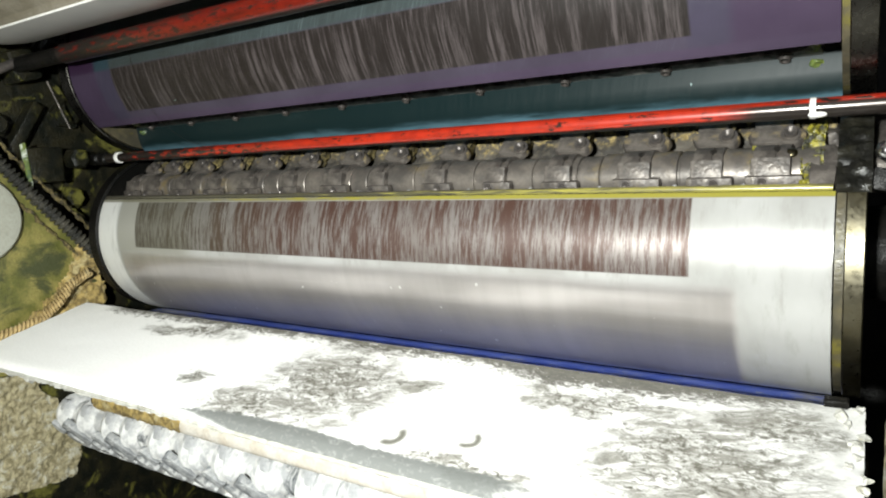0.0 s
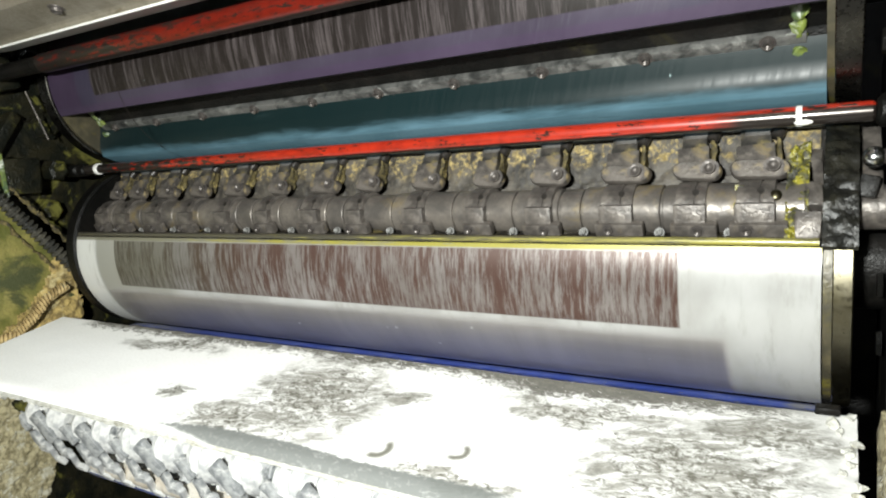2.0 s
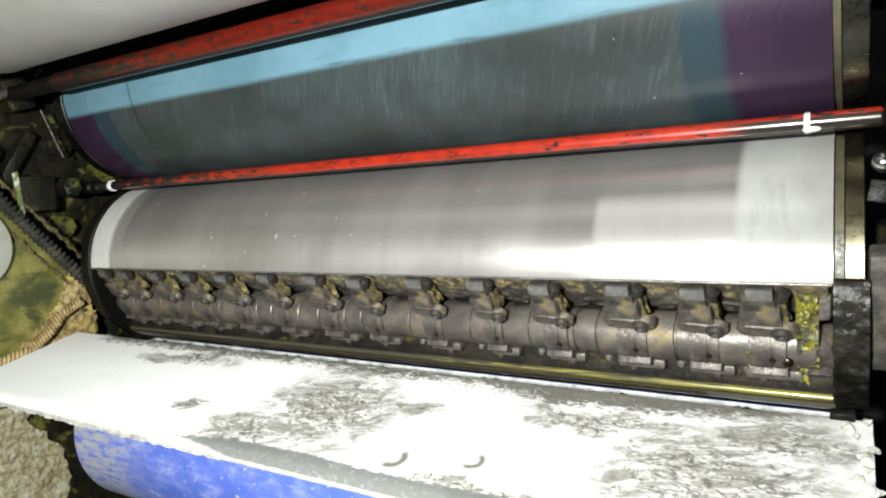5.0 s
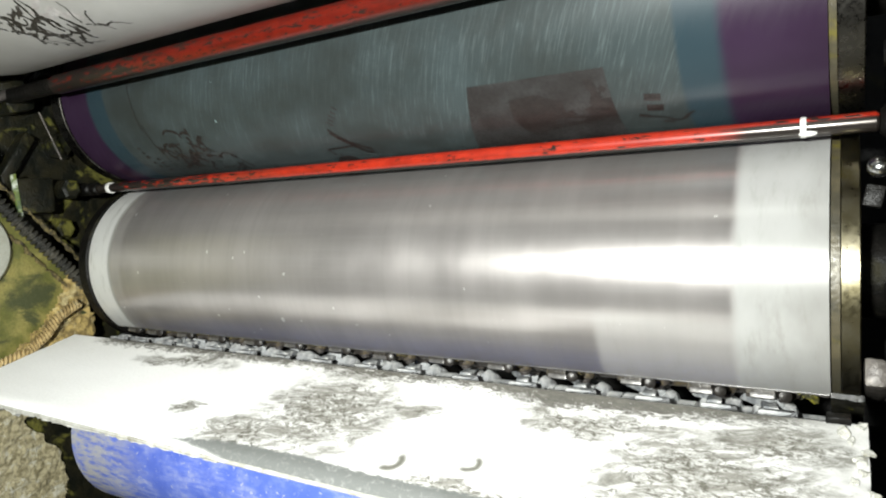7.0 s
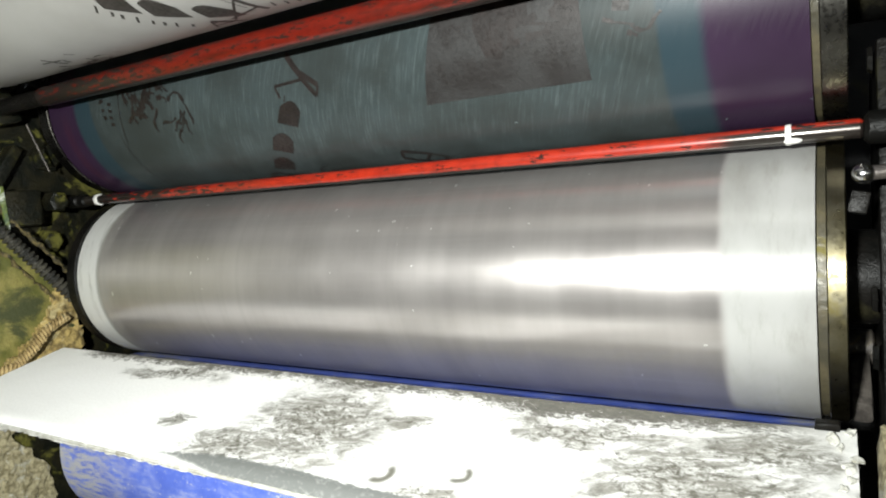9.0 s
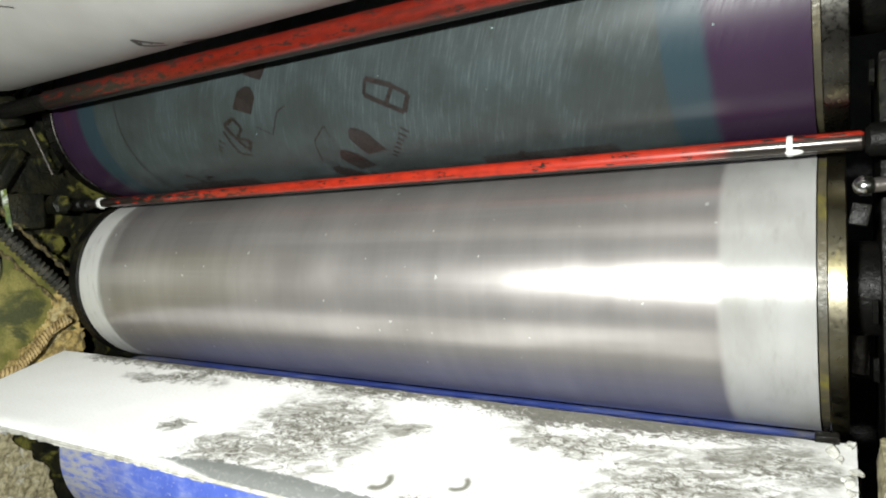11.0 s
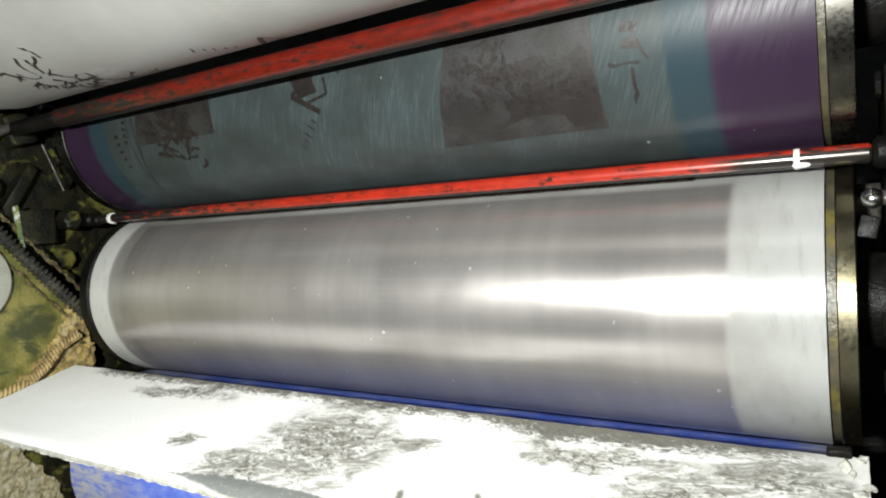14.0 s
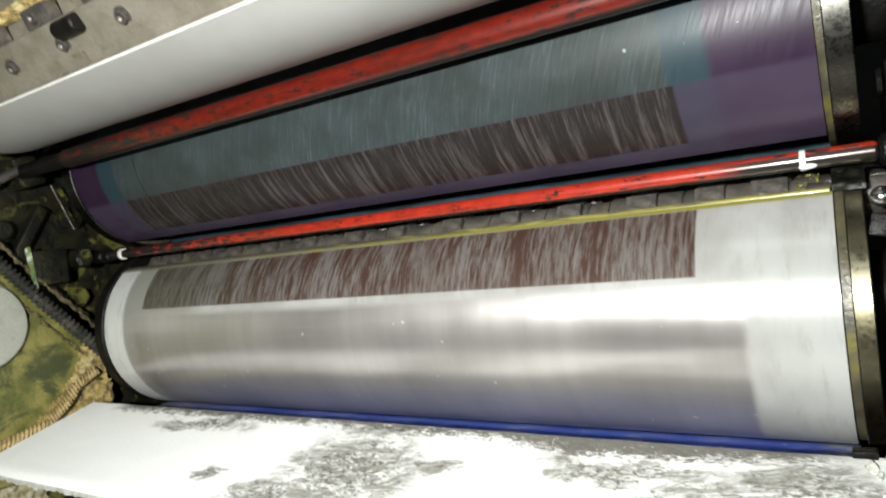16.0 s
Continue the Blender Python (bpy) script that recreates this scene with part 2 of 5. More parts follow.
def blanket_material():
    n = Nodes("inked_rubber_blanket")
    u, v = n.uv()
    arc = n.mul(v, RAD * math.pi / 180)
    cloud = n.noise(n.vec(n.mul(u, 8), n.mul(arc, 8)), 1.0, 5.0, 0.6)
    slant = n.math("ADD", n.mul(u, 430), n.mul(arc, 170))
    hatch = n.noise(n.vec(slant, n.mul(arc, 26), n.mul(cloud, 3)), 1.0, 4.0, 0.65)
    film = n.mix(n.step(cloud, 0.3, 0.7), (0.024, 0.029, 0.028), (0.036, 0.048, 0.050))
    film = n.mix(n.mul(n.step(hatch, 0.46, 0.78, 0.0, 0.6), n.step(cloud, 0.38, 0.62, 0.25, 1.0)), film, (0.085, 0.108, 0.11))
    purple = n.mix(n.step(cloud, 0.3, 0.7), (0.020, 0.0088, 0.024), (0.028, 0.0135, 0.034))
    purple = n.mix(n.mul(n.band(n.math("ADD", u, n.mul(cloud, 0.03)), 0.045, 0.062, 0.004), n.band(v, 375, 425, 8)), purple, (0.035, 0.012, 0.028))
    teal = (0.019, 0.036, 0.046)
    wob = n.mul(n.math("SUBTRACT", cloud, 0.5), 0.01)
    uw = n.math("ADD", u, wob)
    col = n.mix(n.band(uw, 0.068, 0.962, 0.006), purple, teal)
    col = n.mix(n.band(u, 0.108, 0.926, 0.003), col, film)
    clean = n.mix(n.step(cloud, 0.3, 0.7), (0.088, 0.178, 0.226), (0.13, 0.243, 0.31))
    soil = n.noise(n.vec(n.mul(u, 6), n.mul(arc, 60)), 1.0, 6.0, 0.7, 0.4)
    clean = n.mix(n.step(n.math("ADD", v, n.mul(soil, 10)), 270, 277, 1.0, 0.0), clean, (0.004, 0.012, 0.013))
    clean = n.mix(n.step(soil, 0.56, 0.74, 0.0, 0.7), clean, (0.025, 0.045, 0.048))
    col = n.mix(n.step(n.math("ADD", v, n.mul(wob, 200)), 286, 289.5, 1.0, 0.0), col, clean)
    # lavender end of the blanket, sheen painted in, with the streaked print on it
    tail = n.step(v, 553, 556)
    lavender = n.mix(n.step(cloud, 0.3, 0.7), (0.036, 0.025, 0.046), (0.052, 0.037, 0.064))
    col = n.mix(n.mul(tail, n.step(v, 586, 588, 0.75, 1.0)), col, lavender)
    streak = n.noise(n.vec(n.mul(u, 170), n.mul(arc, 9)), 1.0, 5.0, 0.75)
    zone = n.mul(n.band(u, 0.108, 0.930, 0.0015), n.band(v, 554.5, 582, 0.4))
    dark = n.mix(n.step(streak, 0.46, 0.66), (0.014, 0.011, 0.010), (0.062, 0.052, 0.052))
    col = n.mix(zone, col, dark)
    specks = n.noise(n.vec(n.mul(u, 120), n.mul(arc, 120)), 1.0, 1.0, 0.3)
    col = n.mix(n.step(specks, 0.825, 0.835), col, (0.16, 0.22, 0.22))
    n.bump(hatch, 0.07, 0.0005)
    n.bsdf.inputs["Specular IOR Level"].default_value = 0.28
    return n.done(col, n.step(hatch, 0.3, 0.8, 0.36, 0.50), 0.0, 0.0)


def plate_material():
    n = Nodes("white_offset_plate")
    u, v = n.uv()
    arc = n.mul(v, RAD * math.pi / 180)
    cloud = n.noise(n.vec(n.mul(u, 7), n.mul(arc, 7)), 1.0, 5.0, 0.6)
    grain = n.noise(n.vec(n.mul(u, 500), n.mul(arc, 60)), 1.0, 2.0)
    col = n.mix(n.step(cloud, 0.3, 0.7), (0.38, 0.376, 0.364), (0.32, 0.313, 0.30))
    scuff = n.noise(n.vec(n.mul(u, 30), n.mul(arc, 8)), 1.0, 6.0, 0.7)
    col = n.mix(n.step(scuff, 0.6, 0.75, 0.0, 0.4), col, (0.42, 0.38, 0.33))
    n.bump(grain, 0.08, 0.0004)
    return n.done(col, 0.42, 0.15)


def transfer_material():
    n = Nodes("blue_transfer_jacket")
    u, v = n.uv()
    arc = n.mul(v, RAD * math.pi / 180)
    cloud = n.noise(n.vec(n.mul(u, 14), n.mul(arc, 14)), 1.0, 6.0, 0.65)
    fine = n.noise(n.vec(n.mul(u, 160), n.mul(arc, 160)), 1.0, 3.0)
    scrape = n.noise(n.vec(n.mul(u, 30), n.mul(arc, 120)), 1.0, 5.0, 0.7)
    col = n.mix(n.step(cloud, 0.35, 0.65), (0.11, 0.18, 0.68), (0.15, 0.235, 0.78))
    dust = n.mul(n.step(cloud, 0.42, 0.68), n.step(scrape, 0.40, 0.60))
    col = n.mix(n.mul(dust, 0.6), col, (0.52, 0.55, 0.72))
    edge = n.math("ADD", n.step(u, 0.02, 0.20, 1.0, 0.0), n.step(u, 1.0, 1.02), clamp=True)
    col = n.mix(n.mul(edge, n.step(scrape, 0.35, 0.6)), col, (0.50, 0.50, 0.52))
    crumbs = n.noise(n.vec(n.mul(u, 110), n.mul(arc, 150)), 1.0, 3.0, 0.6)
    col = n.mix(n.step(crumbs, 0.62, 0.70, 0.0, 0.8), col, (0.62, 0.62, 0.60))
    n.bump(fine, 0.3, 0.0005)
    return n.done(col, n.step(dust, 0.0, 1.0, 0.42, 0.8))


def tray_material():
    n = Nodes("powder_covered_tray")
    x, y, z = n.xyz()
    y = n.mul(y, -1.0)
    co = n.object_coords()
    cloud = n.noise(co, 9, 6.0, 0.65, 0.4)
    brush = n.noise(n.vec(n.mul(x, 34), n.mul(y, 60)), 1.0, 7.0, 0.72, 0.9)
    fine = n.noise(co, 300, 3.0, 0.6)
    white = n.mix(n.step(fine, 0.3, 0.8), (0.86, 0.855, 0.835), (0.78, 0.775, 0.75))
    wipe = n.noise(n.vec(n.math("ADD", n.mul(x, 70), n.mul(y, 60)), n.math("SUBTRACT", n.mul(y, 130), n.mul(x, 45))), 1.0, 7.0, 0.72, 1.4)
    grey = n.mix(n.step(wipe, 0.3, 0.7), (0.26, 0.25, 0.215), (0.095, 0.089, 0.07))
    fleck = n.noise(n.vec(n.mul(x, 170), n.mul(y, 240)), 1.0, 4.0, 0.7, 0.5)
    far = n.noise(n.vec(n.mul(x, 6), n.mul(y, 11), 3.0), 1.0, 4.0, 0.6, 0.3)
    xw = n.math("ADD", x, n.mul(n.math("SUBTRACT", brush, 0.5), 0.09))
    yw = n.math("ADD", y, n.mul(n.math("SUBTRACT", cloud, 0.5), 0.10))

    def pool(cx, cy, rx, ry, lean=0.0):
        dx = n.mul(n.math("SUBTRACT", n.math("ADD", xw, n.mul(n.math("SUBTRACT", yw, cy), lean)), cx), 1.0 / rx)
        dy = n.mul(n.math("SUBTRACT", yw, cy), 1.0 / ry)
        return n.step(n.math("SQRT", n.math("ADD", n.mul(dx, dx), n.mul(dy, dy))), 0.25, 1.35, 1.0, 0.0)
    pools = pool(0.590, 0.095, 0.098, 0.092, -0.2)
    for p in ((0.965, 0.105, 0.100, 0.078, 0.0), (0.520, 0.150, 0.068, 0.034, 0.0), (1.010, 0.040, 0.060, 0.030, 0.0), (0.690, 0.080, 0.030, 0.016, 0.3), (0.790, 0.160, 0.075, 0.016, 0.0), (0.30, 0.040, 0.10, 0.020, 0.2), (0.86, 0.045, 0.09, 0.018, 0.0), (0.410, 0.116, 0.022, 0.012, 0.3)):
        pools = n.math("MAXIMUM", pools, pool(*p))
    tone = n.math("ADD", n.mul(wipe, 0.66), n.mul(fleck, 0.34))
    smear = n.mul(n.step(n.math("ADD", tone, n.mul(pools, 0.22)), 0.58, 0.78), n.step(pools, 0.02, 0.4))
    thin = n.mul(n.step(pools, 0.08, 0.65, 0.0, 0.9), n.step(n.noise(n.vec(n.math("ADD", n.mul(x, 26), n.mul(y, 30)), n.mul(y, 50), 9.0), 1.0, 6.0, 0.74, 1.2), 0.36, 0.60))
    stray = n.mul(n.step(tone, 0.63, 0.72, 0.0, 0.55), n.step(far, 0.48, 0.58))
    col = n.mix(n.math("MAXIMUM", n.math("MAXIMUM", smear, thin), stray), white, grey)
    # grime along the rear edge, wider towards one end
    wide = n.math("ADD", 0.004, n.math("ADD", n.mul(n.band(x, 0.78, 0.93, 0.06), 0.016), n.mul(far, 0.018)))
    rear = n.mul(n.step(n.math("SUBTRACT", n.math("ADD", y, n.mul(n.math("SUBTRACT", n.math("ADD", n.mul(wipe, 0.6), n.mul(brush, 0.4)), 0.5), 0.10)), wide), -0.008, 0.008, 1.0, 0.0), n.band(x, 0.06, 1.03, 0.03))
    col = n.mix(n.mul(rear, n.step(fleck, 0.64, 0.70, 0.92, 0.0)), col, n.mix(n.step(wipe, 0.3, 0.7), (0.045, 0.041, 0.030), (0.12, 0.112, 0.088)))
    film = n.mul(n.step(n.math("ADD", x, n.mul(wipe, 0.10)), 1.04, 1.10), n.step(cloud, 0.3, 0.6, 0.12, 0.45))
    col = n.mix(film, col, (0.22, 0.215, 0.19))
    edge = n.math("ADD", y, n.mul(n.math("SUBTRACT", far, 0.5), 0.012))
    lead = n.step(x, 0.36, 0.56, 0.186, 0.166)
    strip = n.mul(n.band(n.math("ADD", x, n.mul(brush, 0.10)), 0.42, 0.90, 0.02), n.step(n.math("SUBTRACT", n.math("ADD", edge, n.mul(n.math("SUBTRACT", wipe, 0.5), 0.014)), lead), -0.002, 0.002), n.step(n.math("SUBTRACT", edge, n.step(x, 0.44, 0.66, 0.179, 0.200)), -0.003, 0.003, 1.0, 0.0))
    col = n.mix(n.mul(strip, n.step(wipe, 0.5, 0.75, 0.96, 0.70)), col, (0.13, 0.137, 0.13))
    for cx, cy, r in ((0.712, 0.146, 0.014), (0.782, 0.130, 0.012)):
        dx, dy = n.math("SUBTRACT", x, cx), n.math("SUBTRACT", y, cy)
        d = n.math("SQRT", n.math("ADD", n.mul(dx, dx), n.mul(dy, dy)))
        d = n.math("ADD", d, n.mul(n.math("SUBTRACT", brush, 0.5), 0.006))
        ring = n.mul(n.band(d, r * 0.45, r, 0.003), n.step(n.math("ADD", dx, n.mul(dy, 0.5)), -0.006, 0.004))
        col = n.mix(ring, col, (0.15, 0.145, 0.12))
    n.bump(n.math("ADD", fine, n.mul(brush, 2.0)), 0.16, 0.0012)
    return n.done(col, 0.9)


def red_bar_material(name, bare_from, tone=1.0, under=-0.0062, coat=0.6, chips=0.0):
    n = Nodes(name)
    x, y, z = n.xyz()
    chip = n.noise(n.vec(n.mul(x, 55), n.mul(y, 190), n.mul(z, 190)), 1.0, 5.0, 0.7)
    fine = n.noise(n.object_coords(), 90, 4.0)
    grime = n.noise(n.vec(n.mul(x, 9), n.mul(y, 60), n.mul(z, 60)), 1.0, 5.0, 0.65)
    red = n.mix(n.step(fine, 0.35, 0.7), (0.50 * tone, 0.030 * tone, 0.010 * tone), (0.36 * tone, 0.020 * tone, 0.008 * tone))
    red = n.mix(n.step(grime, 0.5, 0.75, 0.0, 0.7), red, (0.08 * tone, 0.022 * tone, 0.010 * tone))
    worn_in = n.math("ADD", n.step(x, 0.06, 0.48, 0.17, 0.0), n.step(x, bare_from, bare_from + 0.10, 0.0, 0.05))
    bare_or_shade = n.step(n.math("ADD", chip, worn_in), 0.60 - chips, 0.65 - chips)
    bare_or_shade = n.math("MAXIMUM", bare_or_shade, n.mul(n.step(x, bare_from, bare_from + 0.04), n.step(z, 0.002, 0.0045, 1.0, 0.0)))
    bare_or_shade = n.math("MAXIMUM", bare_or_shade, n.step(x, bare_from + 0.22, bare_from + 0.24))
    bare_or_shade = n.math("MAXIMUM", bare_or_shade, n.step(x, 0.022, 0.034, 1.0, 0.0))
    # dark underside: shade put into the colour below this height
    bare_or_shade = n.math("MAXIMUM", bare_or_shade, n.step(n.math("ADD", z, n.mul(chip, 0.003)), under, under + 0.0014, 1.0, 0.0))
    col = n.mix(bare_or_shade, red, (0.035, 0.028, 0.024))
    n.bump(chip, 0.2, 0.0006)
    n.bsdf.inputs["Coat Roughness"].default_value = 0.16
    n.bsdf.inputs["Specular IOR Level"].default_value = 0.45
    return n.done(col, n.step(bare_or_shade, 0, 1, 0.36, 0.28), n.mul(bare_or_shade, 0.6), coat)


M_IMPRESSION, M_BLANKET, M_PLATE, M_TRANSFER, M_TRAY = impression_material(), blanket_material(), plate_material(), transfer_material(), tray_material()


# ---- mesh tools ----
def mesh_of(bm, name, material, smooth=None):
    data = bpy.data.meshes.new(name)
    if smooth is not None:
        for f in bm.faces:
            f.smooth = True
        for e in bm.edges:
            if len(e.link_faces) == 2 and e.calc_face_angle(0) > radians(smooth):
                e.smooth = False
    bm.to_mesh(data)
    bm.free()
    data.materials.append(material)
    return data


def part(name, bm, material, parent, label="", smooth=35):
    ob = new(name, bm if isinstance(bm, bpy.types.Mesh) else mesh_of(bm, name, material, smooth))
    ob.parent = parent
    if label:
        ob["label"] = label
    return ob


def empty(name, m, label, category, group="", kind=""):
    ob = new(name)
    ob.empty_display_size = 0.05
    ob.matrix_basis = m
    return tagged(ob, label, category, group, kind)


def thing(name, bm, material, label, category, m=None, group="", kind="", smooth=35):
    ob = new(name, mesh_of(bm, name, material, smooth))
    if m is not None:
        ob.matrix_basis = m
    return tagged(ob, label, category, group, kind)


def box(bm, sx, sy, sz, m, bevel=0.0):
    made = bmesh.ops.create_cube(bm, size=1.0, matrix=m @ Matrix.Diagonal((sx, sy, sz, 1)))["verts"]
    if bevel:
        edges = list({e for v in made for e in v.link_edges})
        bmesh.ops.bevel(bm, geom=edges, offset=bevel, segments=2, affect="EDGES", profile=0.6)


def tube(bm, r0, r1, x0, x1, m=None, n=32, y=0.0, z=0.0):
    """A closed cylinder or cone along x."""
    base = Matrix.Translation(((x0 + x1) / 2, y, z)) @ Matrix.Rotation(radians(90), 4, "Y")
    bmesh.ops.create_cone(bm, cap_ends=True, segments=n, radius1=r0, radius2=r1, depth=x1 - x0, matrix=(m or Matrix()) @ base)


def turned(bm, profile, n=48, m=None):
    """A body turned about x from (x, radius) pairs."""
    m = m or Matrix()
    rings = []
    for x, r in profile:
        rings.append([bm.verts.new(m @ Vector((x, r * math.cos(2 * math.pi * i / n), r * math.sin(2 * math.pi * i / n)))) for i in range(n)])
    for a, b in zip(rings, rings[1:]):
        for i in range(n):
            bm.faces.new((a[i], b[i], b[(i + 1) % n], a[(i + 1) % n]))
    bm.faces.new(rings[0])
    bm.faces.new(rings[-1][::-1])
    bmesh.ops.recalc_face_normals(bm, faces=bm.faces)


def polar(r, deg, x=0.0):
    return Vector((x, r * math.cos(radians(deg)), r * math.sin(radians(deg))))


def gapped_cylinder(name, x0, x1, start, end, gap, materials, parent, label="", wrap=0):
    """A cylinder body whose jacket runs from start to end (degrees) and whose gap follows the (degrees, radius) pairs."""
    steps = int((end - start) / 2)
    loop = [(start + (end - start) * i / steps, RAD) for i in range(steps + 1)] + list(gap)
    bm = bmesh.new()
    uv = bm.loops.layers.uv.new("uv")
    rows = [[bm.verts.new(polar(r, d, x)) for d, r in loop] for x in (x0, x1)]
    count = len(loop)
    for i in range(count):
        j = (i + 1) % count
        f = bm.faces.new((rows[0][i], rows[0][j], rows[1][j], rows[1][i]))
        jacket = i < steps
        over = i >= count - wrap
        f.smooth, f.material_index = jacket or over, 0 if jacket or over else 1
        da = loop[i][0] - (360 if over else 0)
        db = loop[j][0] - (360 if over and j else 0)
        for lp, (x, d) in zip(f.loops, ((x0, da), (x0, db), (x1, db), (x1, da))):
            lp[uv].uv = (x, d)
    for row, x in zip(rows, (x0, x1)):
        mid = bm.verts.new((x, 0, 0))
        for i in range(count):
            bm.faces.new((row[i], mid, row[(i + 1) % count])).material_index = 2
    bmesh.ops.recalc_face_normals(bm, faces=bm.faces)
    for e in bm.edges:
        e.smooth = all(f.smooth for f in e.link_faces)
    data = mesh_of(bm, name, materials[0])
    for m in materials[1:]:
        data.materials.append(m)
    return part(name, data, None, parent, label)


def frame_on(deg, r, x=0.0):
    """Axes on a cylinder: local z points outwards, local y along growing angle."""
    return Matrix.Rotation(radians(deg - 90), 4, "X") @ Matrix.Translation((x, 0, r))


def bolt_mesh(name, r, h, material):
    bm = bmesh.new()
    bmesh.ops.create_cone(bm, cap_ends=True, segments=20, radius1=r * 1.45, radius2=r * 1.45, depth=h * 0.25, matrix=Matrix.Translation((0, 0, h * 0.12)))
    bmesh.ops.create_cone(bm, cap_ends=False, segments=20, radius1=r, radius2=r * 0.94, depth=h * 0.8, matrix=Matrix.Translation((0, 0, h * 0.6)))
    top = []
    for k, (rr, zz) in enumerate(((r * 0.94, h), (r * 0.55, h), (r * 0.5, h * 0.5))):
        seg = 20
        top.append([bm.verts.new((rr * math.cos(2 * math.pi * i / seg), rr * math.sin(2 * math.pi * i / seg), zz)) for i in range(seg)])
    for a, b in zip(top, top[1:]):
        for i in range(20):
            bm.faces.new((a[i], a[(i + 1) % 20], b[(i + 1) % 20], b[i]))
    bm.faces.new(top[-1])
    return mesh_of(bm, name, material, 35)


def rounded_plate(bm, length, width, thick, m, ends=6):
    """A plate with half-round ends, its length along x."""
    outline = []
    for side in (1, -1):
        for i in range(ends + 1):
            a = math.pi * (i / ends - 0.5)
            outline.append((side * ((length - width) / 2 + width / 2 * math.cos(a)), side * width / 2 * math.sin(a)))
    low = [bm.verts.new(m @ Vector((x, y, -thick / 2))) for x, y in outline]
    mid = [bm.verts.new(m @ Vector((x, y, thick * 0.25))) for x, y in outline]
    top = [bm.verts.new(m @ Vector((x * 0.95, y * 0.86, thick / 2))) for x, y in outline]
    k = len(outline)
    for a, b in ((low, mid), (mid, top)):
        for i in range(k):
            bm.faces.new((a[i], a[(i + 1) % k], b[(i + 1) % k], b[i]))
    bm.faces.new(top)
    bm.faces.new(low[::-1])
    bmesh.ops.recalc_face_normals(bm, faces=bm.faces)


def gripper_meshes(p, material, variant):
    """The parts of a gripper: collar on the shaft, foot, bolted plate, and the arm to the pad. The shaft's axis is at the origin,
    z outwards; p is the sign of the way from the shaft to the pad."""
    rng = random.Random(40 + variant)
    w = 0.024 + 0.004 * variant
    made = {}

    def keep(name, bm, m=material):
        made[name] = mesh_of(bm, name, m, 35)
    bm = bmesh.new()
    turned(bm, [(-w / 2 - 0.002, 0.0205), (-w / 2, 0.0215), (-w / 2 + 0.0012, 0.0262), (w * 0.1, 0.0262), (w * 0.11, 0.0250), (w * 0.16, 0.0250), (w * 0.17, 0.0262), (w / 2 - 0.0012, 0.0262), (w / 2, 0.0215), (w / 2 + 0.002, 0.0205)], 32)
    keep("gripper", bm)
    bm = bmesh.new()
    box(bm, w * 1.00, 0.020, 0.009, pose(0.000, -p * 0.0165, 0.0205, p * 38), 0.0016)
    box(bm, w * 1.45, 0.015, 0.010, pose(0.003, -p * 0.0270, 0.0130, p * 60), 0.0030)
    keep("foot", bm)
    bm = bmesh.new()
    rounded_plate(bm, w * 1.55, 0.0175, 0.008, pose(0.001, p * 0.0325, 0.0150, p * 14, 0, p * rng.uniform(-9, 2)))
    lumpy(bm, 0.0005, 150, variant)
    keep("clamp_plate", bm)
    bm = bmesh.new()
    box(bm, w * 1.00, 0.020, 0.015, pose(-0.003, p * 0.0465, 0.0120, p * 2, 0, p * 5), 0.0012)
    keep("arm", bm)
    bm = bmesh.new()
    box(bm, w * 0.80, 0.026, 0.017, pose(-0.004, p * 0.0630, 0.0075, p * rng.uniform(-8, -2), 0, p * 5), 0.0012)
    keep("finger", bm, M_FINGER)
    bm = bmesh.new()
    turned(bm, [(-0.006, 0.0040), (-0.005, 0.0056), (0.005, 0.0056), (0.006, 0.0040)], 16, pose(w * 0.44, p * 0.0720, 0.0130, 0, 0, 70))
    keep("hinge_pin", bm, M_PIN)
    bm = bmesh.new()
    box(bm, 0.0035, 0.034, 0.013, pose(w * 0.47, p * 0.0540, 0.0085, 0, 0, p * 6), 0.001)
    bmesh.ops.subdivide_edges(bm, edges=list(bm.edges), cuts=5, use_grid_fill=True)
    lumpy(bm, 0.0035, 190, variant + 7)
    keep("caked_powder", bm, M_OCHRE)
    bm = bmesh.new()
    turned(bm, [(-0.002, 0.0032), (0.002, 0.0032)], 12, pose(0.004, p * 0.004, 0.0242, 0, 90))
    keep("set_screw", bm, M_PIN)
    return made


def lumpy(bm, amount, scale, seed):
    for v in bm.verts:
        v.co += noise.noise_vector(v.co * scale + Vector((seed, seed * 2, 0))) * amount


def crust_strip(r, d0, d1, x0, x1, amount, seed, nx=260, nd=10, skip=0.0):
    """A rough caked strip on a cylinder's surface."""
    bm = bmesh.new()
    grid = []
    for i in range(nx + 1):
        x = x0 + (x1 - x0) * i / nx
        row = []
        for j in range(nd + 1):
            d = d0 + (d1 - d0) * j / nd
            p = Vector((x * 60, d * 0.22, seed))
            h = noise.fractal(p, 0.9, 2.2, 4) * amount
            h = max(h - skip * amount, -0.003) if 0 < j < nd else -0.004
            row.append(bm.verts.new(polar(r + h, d, x)))
        grid.append(row)
    for i in range(nx):
        for j in range(nd):
            bm.faces.new((grid[i][j], grid[i + 1][j], grid[i + 1][j + 1], grid[i][j + 1]))
    bmesh.ops.recalc_face_normals(bm, faces=bm.faces)
    return bm


